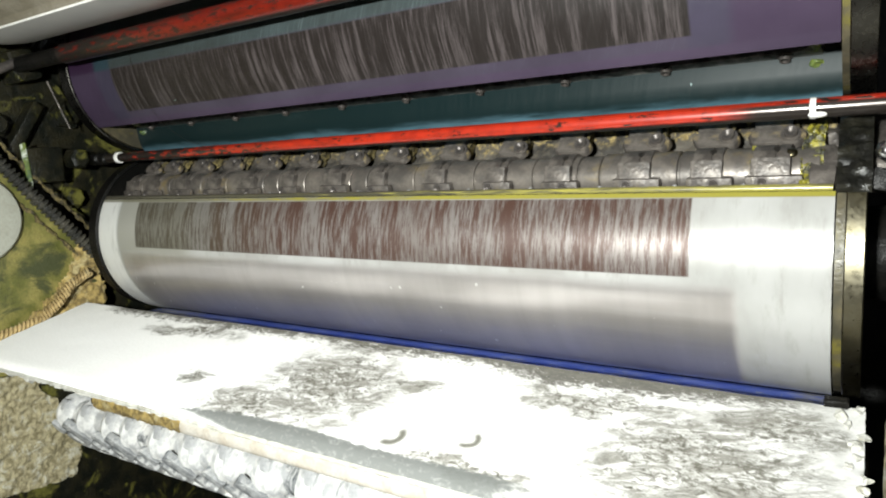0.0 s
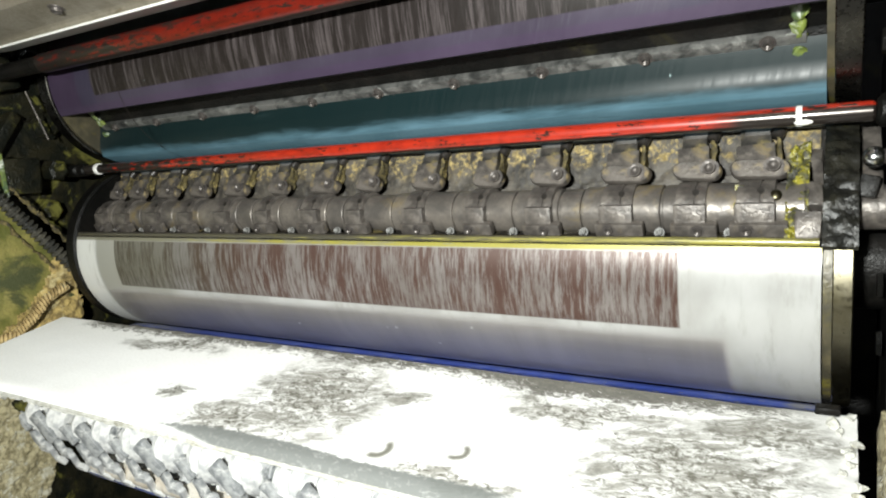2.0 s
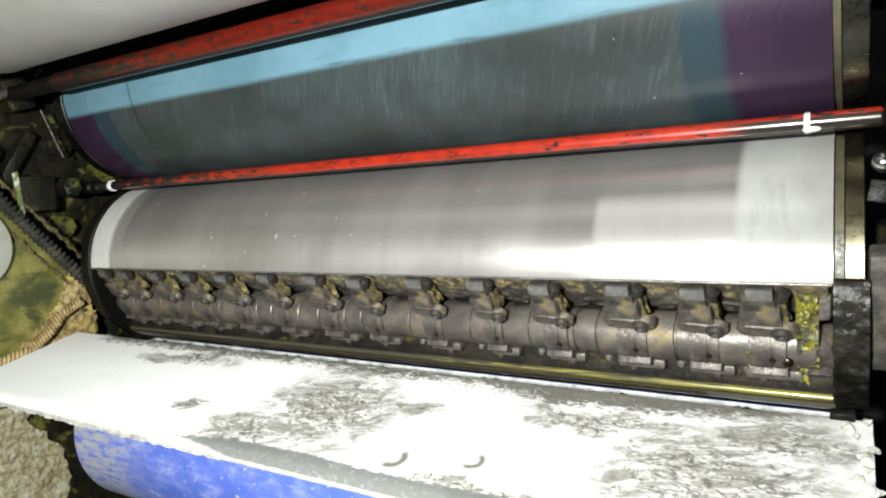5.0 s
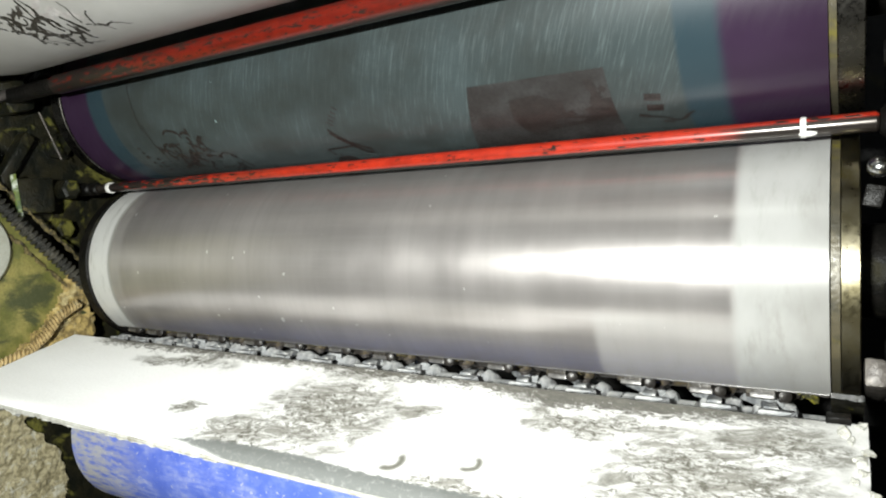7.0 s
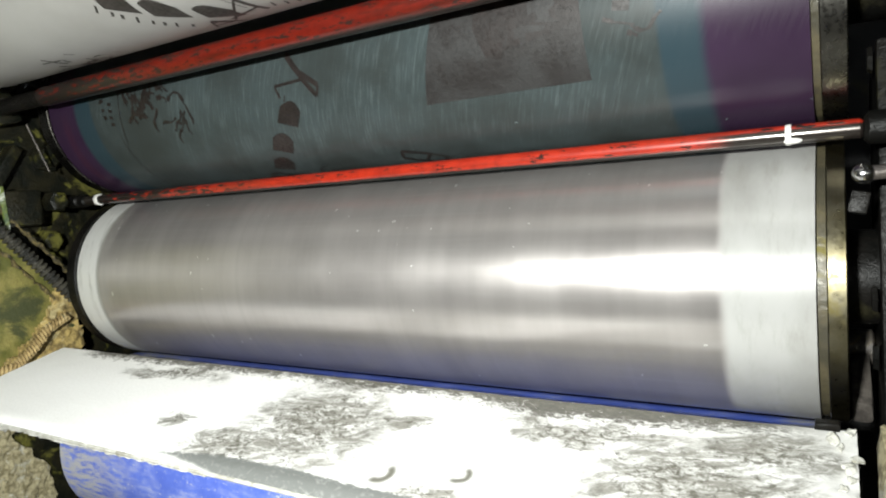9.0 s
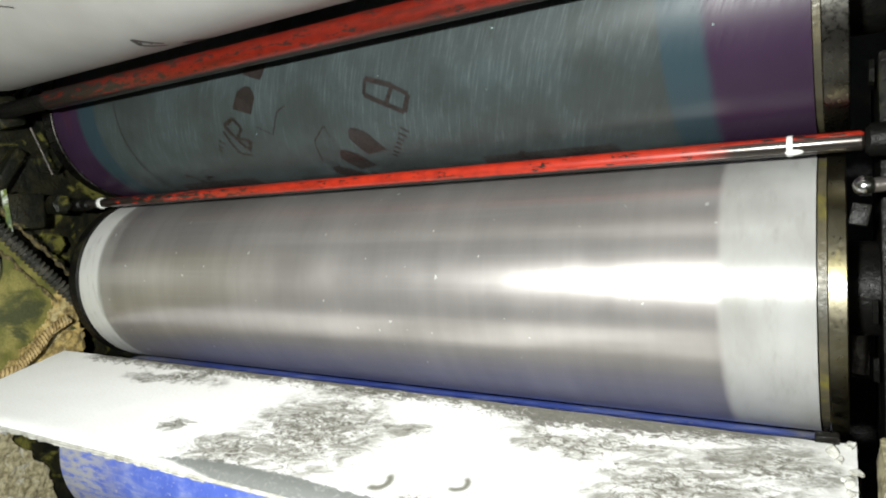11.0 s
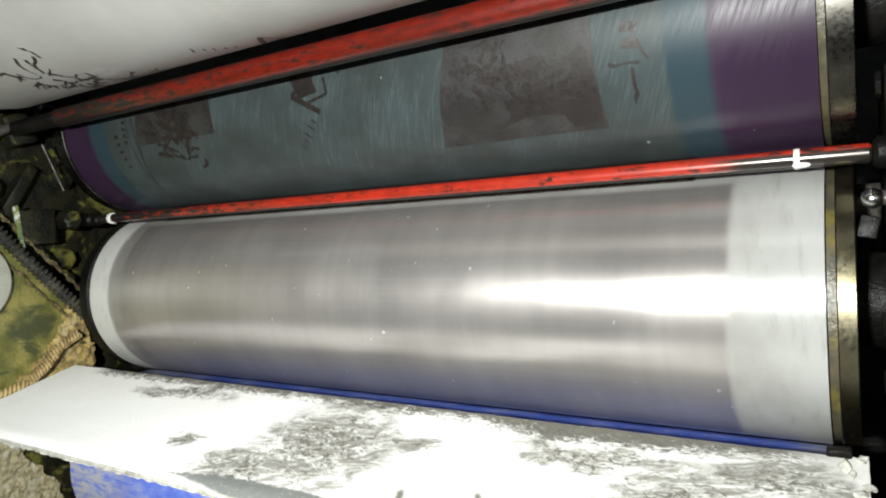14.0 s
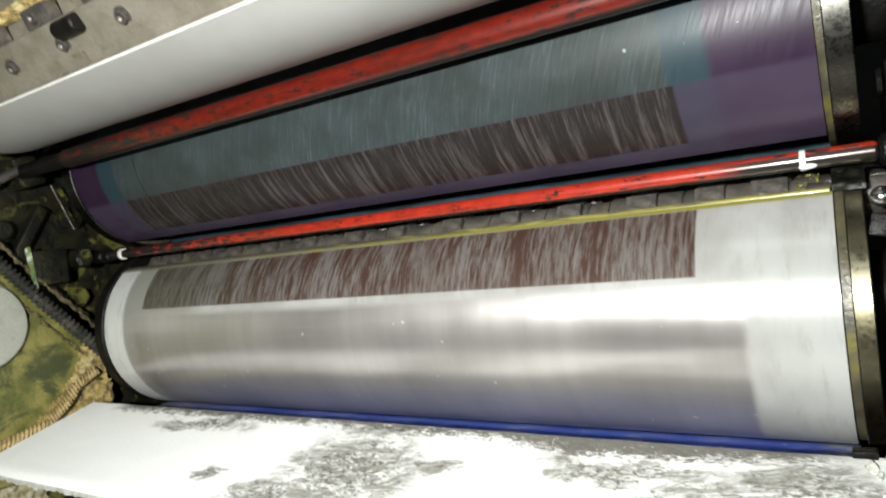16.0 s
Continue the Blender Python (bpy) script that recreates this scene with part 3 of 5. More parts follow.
def gripper_shaft(cyl, base, material, big, x_start):
    """A stepped shaft with narrow grooves between its collars."""
    bm = bmesh.new()
    prof = [(x_start - 0.016, 0.012), (x_start - 0.014, 0.0185)]
    rng = random.Random(3)
    x = x_start
    while x < LEN - 0.05:
        r = big * rng.choice((0.0225, 0.0232, 0.0238, 0.0242, 0.0228))
        w = rng.uniform(0.022, 0.055)
        prof += [(x, r - 0.0006), (x + 0.0008, r), (x + w - 0.0032, r), (x + w - 0.0024, r - 0.0006), (x + w - 0.0022, r - 0.003), (x + w - 0.0002, r - 0.003)]
        x += w
    prof += [(LEN - 0.012, 0.022), (LEN - 0.008, 0.012)]
    turned(bm, prof, 36)
    shaft = part("gripper_shaft", bm, material, cyl, "stepped gripper shaft with worn collars")
    shaft.matrix_basis = base
    return shaft


def gripper_row(cyl, shaft_deg, p, xs):
    base = frame_on(shaft_deg, 0.1035)
    gripper_shaft(cyl, base, M_SHAFT, 1.0, 0.02)
    rng = random.Random(3)
    meshes = [gripper_meshes(p, M_GRIPPER, k) for k in range(3)]
    big_bolt, small_bolt = bolt_mesh("bolt", 0.0060, 0.0055, M_STEEL_DARK), bolt_mesh("bolt", 0.0042, 0.004, M_STEEL_DARK)
    padbm = bmesh.new()
    box(padbm, 0.021, 0.010, 0.005, Matrix(), 0.0012)
    pad = mesh_of(padbm, "pad", M_PAD, 35)
    for k, x in enumerate(xs):
        kit = meshes[(k * 7 + k // 3) % 3]
        g = part("gripper", kit["gripper"], None, cyl)
        for piece in ("foot", "clamp_plate", "arm", "finger", "set_screw", "hinge_pin", "caked_powder"):
            part(piece, kit[piece], None, g)
        g.matrix_basis = base @ pose(x, 0, 0, rng.uniform(-1.5, 1.5))
        b = part("bolt", big_bolt, None, g)
        b.matrix_basis = pose(0.012, p * 0.0325, 0.0188, p * 14)
        b = part("bolt", small_bolt, None, g)
        b.matrix_basis = pose(-0.006 if k % 2 else 0.007, -p * 0.0300, 0.0165, p * 60)
        q = part("pad", pad, None, g, "worn steel gripper pad")
        q.matrix_basis = pose(-0.003, p * 0.0735, 0.0150, p * -14)


def patch(bm, pts, r, thick=0.0):
    """A print on a cylinder: a polygon of (x, degrees), cut into narrow strips along the turn."""
    verts = [bm.verts.new((x, d / 100, 0)) for x, d in pts]
    face = bm.faces.new(verts)
    lo, hi = min(d for _, d in pts), max(d for _, d in pts)
    geom = [face] + list(face.edges) + list(face.verts)
    d = math.floor(lo) + 1
    while d < hi:
        out = bmesh.ops.bisect_plane(bm, geom=geom, plane_co=(0, d / 100, 0), plane_no=(0, 1, 0), dist=1e-7)
        geom = list({g for g in out["geom"] if g.is_valid} | {g for g in out["geom_cut"] if g.is_valid})
        d += 2
    return geom


def wrap_print(bm, r):
    for v in bm.verts:
        v.co = polar(r, v.co.y * 100, v.co.x)
    for f in bm.faces:
        f.normal_update()
        if f.normal.dot(Vector((0, f.calc_center_median().y, f.calc_center_median().z))) < 0:
            f.normal_flip()


def blob(x, d, rx, rd, seed, n=15, rough=0.45):
    rng = random.Random(seed)
    return [(x + rx * math.cos(2 * math.pi * i / n) * (1 - rough * rng.random()), d + rd * math.sin(2 * math.pi * i / n) * (1 - rough * rng.random())) for i in range(n)]


DEG = RAD * math.pi / 180


def stroke(x1, d1, x2, d2, w):
    """A straight pen stroke of width w metres from (x1, d1) to (x2, d2); d in degrees."""
    dx, dy = x2 - x1, (d2 - d1) * DEG
    k = w / 2 / max(1e-6, math.hypot(dx, dy))
    nx, nd = -dy * k, dx * k / DEG
    return [(x1 + nx, d1 + nd), (x1 - nx, d1 - nd), (x2 - nx, d2 - nd), (x2 + nx, d2 + nd)]


def scribble(x, d, span, count, w, seed):
    """A loose brush drawing: short linked strokes."""
    rng = random.Random(seed)
    out = []
    for k in range(count):
        px, pd = x + rng.uniform(-1, 1) * span, d + rng.uniform(-1, 1) * span / DEG * 0.7
        a = rng.uniform(0, 6.28)
        for j in range(rng.randint(2, 5)):
            step = rng.uniform(0.004, 0.011)
            a += rng.uniform(-0.9, 0.9)
            qx, qd = px + math.cos(a) * step, pd + math.sin(a) * step / DEG
            out.append(stroke(px, pd, qx, qd, w * rng.uniform(0.5, 1.6)))
            px, pd = qx, qd
    return out


def window(x, d, wx, wd, lx, ld):
    """A round-headed window: its head edge runs from (x, d) by (wx, wd), its sides by (lx, ld)."""
    pts = [(x + lx, d + ld), (x + lx + wx, d + ld + wd)]
    for i in range(7):
        t = 1 - i / 6
        bulge = 0.32 * math.sin(math.pi * i / 6)
        pts.append((x + wx * t + lx * (0.32 - bulge), d + wd * t + ld * (0.32 - bulge)))
    return pts


def letters(x1, d1, x2, d2, count, h, w, seed):
    """A line of small unreadable lettering: short bars across the line."""
    rng = random.Random(seed)
    out = []
    dx, dy = x2 - x1, (d2 - d1) * DEG
    k = h / 2 / math.hypot(dx, dy)
    for i in range(count):
        t = (i + rng.uniform(0.2, 0.5)) / count
        cx, cd = x1 + dx * t, d1 + (d2 - d1) * t
        hh = k * rng.choice((0.7, 0.8, 1.1))
        out.append(stroke(cx + dy * hh, cd - dx * hh / DEG, cx - dy * hh, cd + dx * hh / DEG, w * rng.uniform(0.8, 1.3)))
    return out


def print_on(cyl, name, shapes, r, material, label):
    for pts in shapes:
        bm = bmesh.new()
        patch(bm, pts, r)
        wrap_print(bm, r)
        part(name, bm, material, cyl, label, None)


# ---- cylinders ----
def gap_wall_crust():
    """The sloped front wall of the gripper gap with grime caked on it, thicker towards the jacket's edge."""
    bm = bmesh.new()
    wall = ((102.0, 0.1335), (104.5, 0.1255), (108, 0.117), (114, 0.1045), (121, 0.092), (128, 0.079))
    nx, nd, grid = 460, 22, []
    for i in range(nx + 1):
        x = 0.004 + (LEN - 0.008) * i / nx
        row = []
        for j in range(nd + 1):
            d = 102.0 + 26.0 * j / nd
            for (d0, r0), (d1, r1) in zip(wall, wall[1:]):
                if d <= d1:
                    r = r0 + (r1 - r0) * (d - d0) / (d1 - d0)
                    break
            lump = noise.fractal(Vector((x * 70, d * 0.28, 3)), 0.8, 2.2, 5)
            big = noise.noise(Vector((x * 14, d * 0.05, 9)))
            row.append(bm.verts.new(polar(r + (0.0035 * lump + 0.003 * max(0, big)) * (1.0 if j else 0.1), d, x)))
        grid.append(row)
    for i in range(nx):
        for j in range(nd):
            bm.faces.new((grid[i][j], grid[i + 1][j], grid[i + 1][j + 1], grid[i][j + 1]))
    bmesh.ops.recalc_face_normals(bm, faces=bm.faces)
    return bm


def gap_wall_material():
    n = Nodes("grimy_gap_wall")
    x, y, z = n.xyz()
    co = n.object_coords()
    r = n.math("SQRT", n.math("ADD", n.mul(y, y), n.mul(z, z)))
    blot = n.noise(co, 26, 5.0, 0.65, 0.4)
    grain = n.noise(co, 240, 4.0, 0.7)
    base = n.mix(n.step(blot, 0.35, 0.65), (0.028, 0.026, 0.024), (0.085, 0.075, 0.062))
    base = n.mix(n.step(grain, 0.5, 0.72, 0.0, 0.6), base, (0.14, 0.125, 0.09))
    high = n.step(n.math("ADD", r, n.mul(n.math("SUBTRACT", blot, 0.5), 0.05)), 0.110, 0.122)
    ochre = n.mul(high, n.step(n.noise(co, 110, 6.0, 0.75, 0.3), 0.46, 0.62))
    col = n.mix(ochre, base, n.mix(n.step(grain, 0.35, 0.65), (0.17, 0.125, 0.05), (0.40, 0.31, 0.13)))
    n.bump(grain, 0.7, 0.0015)
    n.bsdf.inputs["Specular IOR Level"].default_value = 0.3
    return n.done(col, n.step(ochre, 0, 1, 0.5, 0.95), 0.0)


M_GAP_WALL = gap_wall_material()


def impression_cylinder():
    c = empty("impression_cylinder", pose(0, *C_I), "grey steel impression cylinder with greasy grippers in its gap", "cylinder")
    gap = [(461.8, RAD - 0.003), (463, 0.125), (468, 0.112), (474, 0.101), (481, 0.090), (489, 0.076), (503, 0.074), (508, 0.090), (512, 0.112), (515, 0.127)]
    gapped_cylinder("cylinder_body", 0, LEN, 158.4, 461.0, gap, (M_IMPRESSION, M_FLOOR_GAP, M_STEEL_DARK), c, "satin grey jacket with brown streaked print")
    bm = bmesh.new()
    turned(bm, [(-0.032, 0.05), (-0.032, RAD - 0.002), (-0.030, RAD), (-0.010, RAD), (-0.008, RAD - 0.004), (-0.001, RAD - 0.004), (-0.001, 0.05)], 120)
    part("bearer", bm, M_BLACK, c, "black oily bearer ring")
    bm = bmesh.new()
    turned(bm, [(LEN + 0.001, 0.05), (LEN + 0.001, RAD - 0.004), (LEN + 0.0075, RAD - 0.004), (LEN + 0.0075, 0.05)], 120)
    part("bearer_groove", bm, M_GROOVE, c, "groove smeared with yellow ink")
    bm = bmesh.new()
    turned(bm, [(LEN + 0.0075, 0.05), (LEN + 0.0075, RAD - 0.001), (LEN + 0.0085, RAD), (LEN + 0.021, RAD), (LEN + 0.022, RAD - 0.001), (LEN + 0.022, 0.05)], 120)
    part("bearer", bm, M_BRASS_BEARER, c, "oil-stained polished bearer ring")
    bm = bmesh.new()
    turned(bm, [(-0.14, 0.045), (LEN + 0.09, 0.045)], 40)
    part("journal", bm, M_BLACK, c)
    gripper_row(c, 137.2, 1, GRIP_X)
    nut = bolt_mesh("nut", 0.0033, 0.005, M_NUT)
    for k in range(len(GRIP_X) - 1):
        b = part("nut", nut, None, c, "small bright nut")
        b.matrix_basis = frame_on(151.5, 0.1150, (GRIP_X[k] + GRIP_X[k + 1]) / 2 + 0.006)
    bm = bmesh.new()
    tube(bm, 0.0013, 0.0013, 0.001, LEN - 0.001, None, 12, *polar(RAD - 0.0006, 101.5)[1:])
    part("edge_strip", bm, M_PAD, c, "bright worn edge of the jacket")
    # rounded edge strip with yellow ink, and caked powder in the gap
    bm = bmesh.new()
    tube(bm, 0.0034, 0.0034, 0.002, LEN - 0.002, None, 20, *polar(RAD - 0.0032, 156.4)[1:])
    part("edge_strip", bm, EDGE_INK, c, "edge strip wet with yellow ink")
    part("caked_powder", gap_wall_crust(), M_GAP_WALL, c, "gap wall caked with ochre and black grime")
    # dark strip added over the full ring, standing for the bearer's dark cut
    part("bearer_cut_dark", crust_strip(RAD + 0.0045, 99, 159, LEN + 0.0, LEN + 0.0245, 0.003, 12.0, 14, 60), M_BEARER_CUT, c, "inky dark strip added for the cut in the bearer at the gap")
    bm = bmesh.new()
    turned(bm, [(LEN + 0.015, 0.018), (LEN + 0.020, 0.0185), (LEN + 0.044, 0.0185), (LEN + 0.046, 0.015)], 28, frame_on(137, 0.1035))
    lumpy(bm, 0.001, 140, 5)
    lever = part("cam_lever", bm, M_GRIPPER, c, "scraped steel cam lever on the gripper shaft")
    bm = bmesh.new()
    box(bm, 0.018, 0.105, 0.024, frame_on(137, 0.1035, LEN + 0.033) @ pose(0, 0.045, -0.004, -14), 0.005)
    lumpy(bm, 0.0015, 90, 3)
    part("arm", bm, M_GRIPPER, lever)
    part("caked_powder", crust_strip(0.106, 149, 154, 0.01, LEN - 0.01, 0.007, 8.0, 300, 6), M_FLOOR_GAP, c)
    part("ink_splash", crust_strip(0.1240, 106, 156, 1.012, 1.029, 0.009, 4.0, 26, 90, 0.1), M_YELLOW_INK, c, "smear of wet yellow ink")
    part("ink_splash", crust_strip(0.1270, 132, 143, 0.972, 0.979, 0.003, 2.0, 8, 24), M_YELLOW_INK, c, "smear of wet yellow ink")
    bm = bmesh.new()
    bmesh.ops.create_icosphere(bm, subdivisions=3, radius=0.0055, matrix=frame_on(137, 0.127, 1.004) @ Matrix.Diagonal((1, 1, 0.6, 1)))
    part("oil_cap", bm, M_BRASS_BEARER, c, "small brass oil cap")
    bm = bmesh.new()
    for d, r in ((112, 0.105), (135, 0.108), (149, 0.112)):
        box(bm, 0.020, 0.024, 0.030, frame_on(d, r, LEN - 0.011), 0.003)
    lumpy(bm, 0.003, 90, 2)
    part("end_block", bm, M_GRIPPER, c)
    return c


def edge_ink_material():
    n = Nodes("yellow_inked_edge")
    x, y, z = n.xyz()
    streak = n.noise(n.vec(n.mul(x, 18), n.mul(y, 300), n.mul(z, 300)), 1.0, 5.0, 0.7)
    amount = n.step(n.math("ADD", n.mul(x, 0.36), streak), 0.68, 0.95)
    col = n.mix(amount, (0.13, 0.12, 0.09), (0.27, 0.245, 0.05))
    return n.done(col, 0.28, n.step(amount, 0, 1, 0.6, 0.0), 0.3)


EDGE_INK = edge_ink_material()


def blanket_cylinder():
    c = empty("blanket_cylinder", pose(0, *C_B), "blanket cylinder with an ink-filmed teal and purple rubber blanket", "cylinder")
    gap = [(592.5, RAD - 0.004), (594, 0.120), (597, 0.098), (613, 0.094), (617, 0.098), (620, 0.106), (622, 0.115), (624, 0.1235), (626, 0.130), (628, 0.1345)]
    gapped_cylinder("cylinder_body", 0, LEN, 269.5, 591.5, gap, (M_BLANKET, M_BLACK, M_STEEL_DARK), c, "rubber blanket with ghost prints", 6)
    for x0, x1, m, lab in ((-0.032, -0.006, M_BEARER, "dull steel bearer ring"), (LEN + 0.006, LEN + 0.0255, M_BEARER, "polished steel bearer ring")):
        bm = bmesh.new()
        turned(bm, [(x0, 0.05), (x0, RAD - 0.001), (x0 + 0.001, RAD), (x1 - 0.001, RAD), (x1, RAD - 0.001), (x1, 0.05)], 120)
        part("bearer", bm, m, c, lab)
    for x0, x1 in ((-0.006, -0.0005), (LEN + 0.0005, LEN + 0.006)):
        bm = bmesh.new()
        turned(bm, [(x0, 0.05), (x0, RAD - 0.005), (x1, RAD - 0.005), (x1, 0.05)], 120)
        part("bearer_groove", bm, M_GROOVE, c)
    bm = bmesh.new()
    turned(bm, [(-0.14, 0.045), (LEN + 0.09, 0.045)], 40)
    part("journal", bm, M_BLACK, c)
    # blanket clamp rail with its screws
    bm = bmesh.new()
    box(bm, LEN - 0.03, 0.014, 0.009, frame_on(256.5, 0.0975, LEN / 2), 0.0015)
    rail = part("clamp_rail", bm, M_RAIL, c, "bright blanket clamp rail")
    bolt = bolt_mesh("bolt", 0.0048, 0.006, M_STEEL_DARK)
    for k in range(10):
        b = part("bolt", bolt, None, rail)
        b.matrix_basis = frame_on(255.5, 0.1015, 0.05 + 0.105 * k)
    for x in (0.018, LEN - 0.020):
        for d, r in ((240, 0.100), (252, 0.098), (263, 0.108)):
            bm = bmesh.new()
            bmesh.ops.create_icosphere(bm, subdivisions=3, radius=0.008, matrix=frame_on(d, r, x) @ Matrix.Diagonal((0.9, 1.4, 0.5, 1)))
            lumpy(bm, 0.004, 150, 9)
            part("ink_splash", bm, M_INK_GREEN, c, "green and white ink splash")
    r = RAD + 0.00035
    ghost, faint = [], []
    # emblem one: initial, three windows, second initial, lettering
    for k in range(3):
        ghost.append(window(0.554 - 0.033 * k, 89 + 12.6 * k, 0.030, -2.0, 0.016, 17))
    ghost += [stroke(0.605, 73, 0.650, 84, 0.006), stroke(0.650, 84, 0.662, 76, 0.006), stroke(0.662, 76, 0.640, 70, 0.005), stroke(0.630, 79, 0.645, 71, 0.005), stroke(0.645, 71, 0.612, 66, 0.006), stroke(0.605, 73, 0.612, 66, 0.004)]
    ghost += letters(0.642, 92, 0.600, 111, 7, 0.010, 0.0028, 5) + letters(0.578, 118, 0.562, 124, 2, 0.010, 0.003, 6)
    ghost += [stroke(0.506, 93, 0.532, 85, 0.0014), stroke(0.532, 85, 0.533, 92, 0.0014), stroke(0.506, 93, 0.494, 108, 0.0014), stroke(0.494, 108, 0.512, 112, 0.0014), stroke(0.512, 112, 0.505, 119, 0.0014)]
    ghost += [stroke(0.493, 129, 0.527, 121, 0.004), stroke(0.493, 129, 0.532, 139, 0.007), stroke(0.527, 121, 0.530, 128, 0.003), stroke(0.512, 134, 0.548, 131, 0.0035), stroke(0.548, 131, 0.546, 123, 0.0035)]
    ghost += letters(0.520, 142, 0.482, 158, 5, 0.010, 0.0024, 7)
    # emblem two, smaller
    for k, (x, d) in enumerate(((0.486, 25), (0.450, 41), (0.420, 57))):
        ghost.append(window(x, d, 0.028, 4.5, -0.022, 12))
    ghost += [stroke(0.506, 4, 0.524, 15, 0.004), stroke(0.524, 15, 0.546, 22, 0.0065), stroke(0.506, 6, 0.540, 27, 0.006), stroke(0.540, 27, 0.546, 22, 0.003), stroke(0.480, 19, 0.524, 18, 0.0035), stroke(0.480, 19, 0.484, 25, 0.003)]
    ghost += letters(0.535, 352, 0.512, 362, 5, 0.010, 0.0022, 8) + letters(0.480, 23, 0.496, 27, 2, 0.008, 0.0022, 9)
    ghost += [stroke(0.372, 77, 0.390, 92, 0.006), stroke(0.372, 77, 0.392, 74, 0.005), stroke(0.392, 74, 0.400, 80, 0.005), stroke(0.400, 80, 0.384, 85, 0.004), stroke(0.384, 85, 0.404, 88, 0.005), stroke(0.404, 88, 0.390, 94, 0.006), stroke(0.366, 80, 0.372, 95, 0.004), stroke(0.372, 95, 0.390, 97, 0.004)]
    ghost += letters(0.338, 92, 0.356, 85, 3, 0.009, 0.0024, 10)
    ghost += [stroke(0.425, 80, 0.448, 86, 0.0014), stroke(0.448, 86, 0.470, 74, 0.0014), stroke(0.470, 74, 0.486, 72, 0.0014)]
    # pictures
    ghost += scribble(0.250, 128, 0.034, 16, 0.0045, 51) + scribble(0.215, 14, 0.030, 14, 0.0036, 41)
    ghost += scribble(0.770, 134, 0.036, 15, 0.005, 61) + scribble(0.815, 12, 0.030, 12, 0.005, 62)
    ghost += [blob(0.770, 138, 0.036, 4, 31), blob(0.735, 133, 0.014, 2.5, 32), blob(0.800, 136, 0.020, 5, 33), blob(0.850, 138, 0.012, 8, 34), blob(0.846, 13, 0.012, 7, 35), blob(0.775, 15, 0.014, 4, 36)]
    for base in (10, 124):
        ghost += [stroke(0.152 - 0.001 * k, base + 4 * k, 0.160 - 0.001 * k, base + 0.8 + 4 * k, 0.0045) for k in range(4)]
    ghost += [stroke(0.172, 350, 0.158, 30, 0.0014), stroke(0.190, 118, 0.176, 150, 0.0014)]
    for base in (8, 128):
        ghost += [stroke(0.890, base + 6 * k, 0.905, base + 1 + 6 * k, 0.009) for k in range(2)] + scribble(0.905, base + 14, 0.008, 3, 0.003, base)
    faint += [[(0.712, 118), (0.864, 118), (0.864, 167), (0.680, 167)], [(0.188, 117), (0.348, 117), (0.345, 140), (0.185, 140)], [(0.715, 352), (0.860, 352), (0.862, 400), (0.680, 400)]]
    # figures inside the pictures
    ghost += [[(0.752, 161), (0.770, 155), (0.766, 148), (0.785, 148), (0.804, 146), (0.834, 143), (0.848, 138), (0.862, 141), (0.862, 163), (0.832, 165), (0.825, 158), (0.791, 156)]]
    ghost += [[(0.756, 361), (0.784, 360), (0.811, 365), (0.811, 373), (0.786, 377), (0.778, 386), (0.762, 384), (0.752, 372)], [(0.843, 366), (0.860, 366), (0.861, 377), (0.841, 377)], stroke(0.808, 374, 0.848, 377, 0.003)]
    ghost += scribble(0.262, 143, 0.050, 22, 0.0042, 71) + scribble(0.245, 366, 0.042, 22, 0.0042, 72) + scribble(0.300, 385, 0.020, 8, 0.003, 73)
    ghost += [stroke(0.176, 119, 0.178, 136, 0.0016), stroke(0.178, 136, 0.168, 166, 0.0016), stroke(0.176, 345, 0.179, 369, 0.0016), stroke(0.179, 369, 0.166, 396, 0.0016)]
    ghost += letters(0.133, 131, 0.137, 154, 5, 0.009, 0.0045, 21) + letters(0.135, 358, 0.141, 380, 5, 0.009, 0.0045, 22)
    print_on(c, "ghost_print", faint, RAD + 0.00018, M_BROWN_PATCH, "faint brown picture ghosted on the blanket")
    print_on(c, "ghost_print", ghost, r, M_BROWN_PRINT, "dark brown ghost of arches and lettering")
    return c


M_INK_GREEN = worn("green_white_ink_splash", (0.16, 0.20, 0.04), (0.06, 0.10, 0.05), 70, 0.35, 0.0, 0.5, (0.55, 0.58, 0.52), 0.55, 0.3)


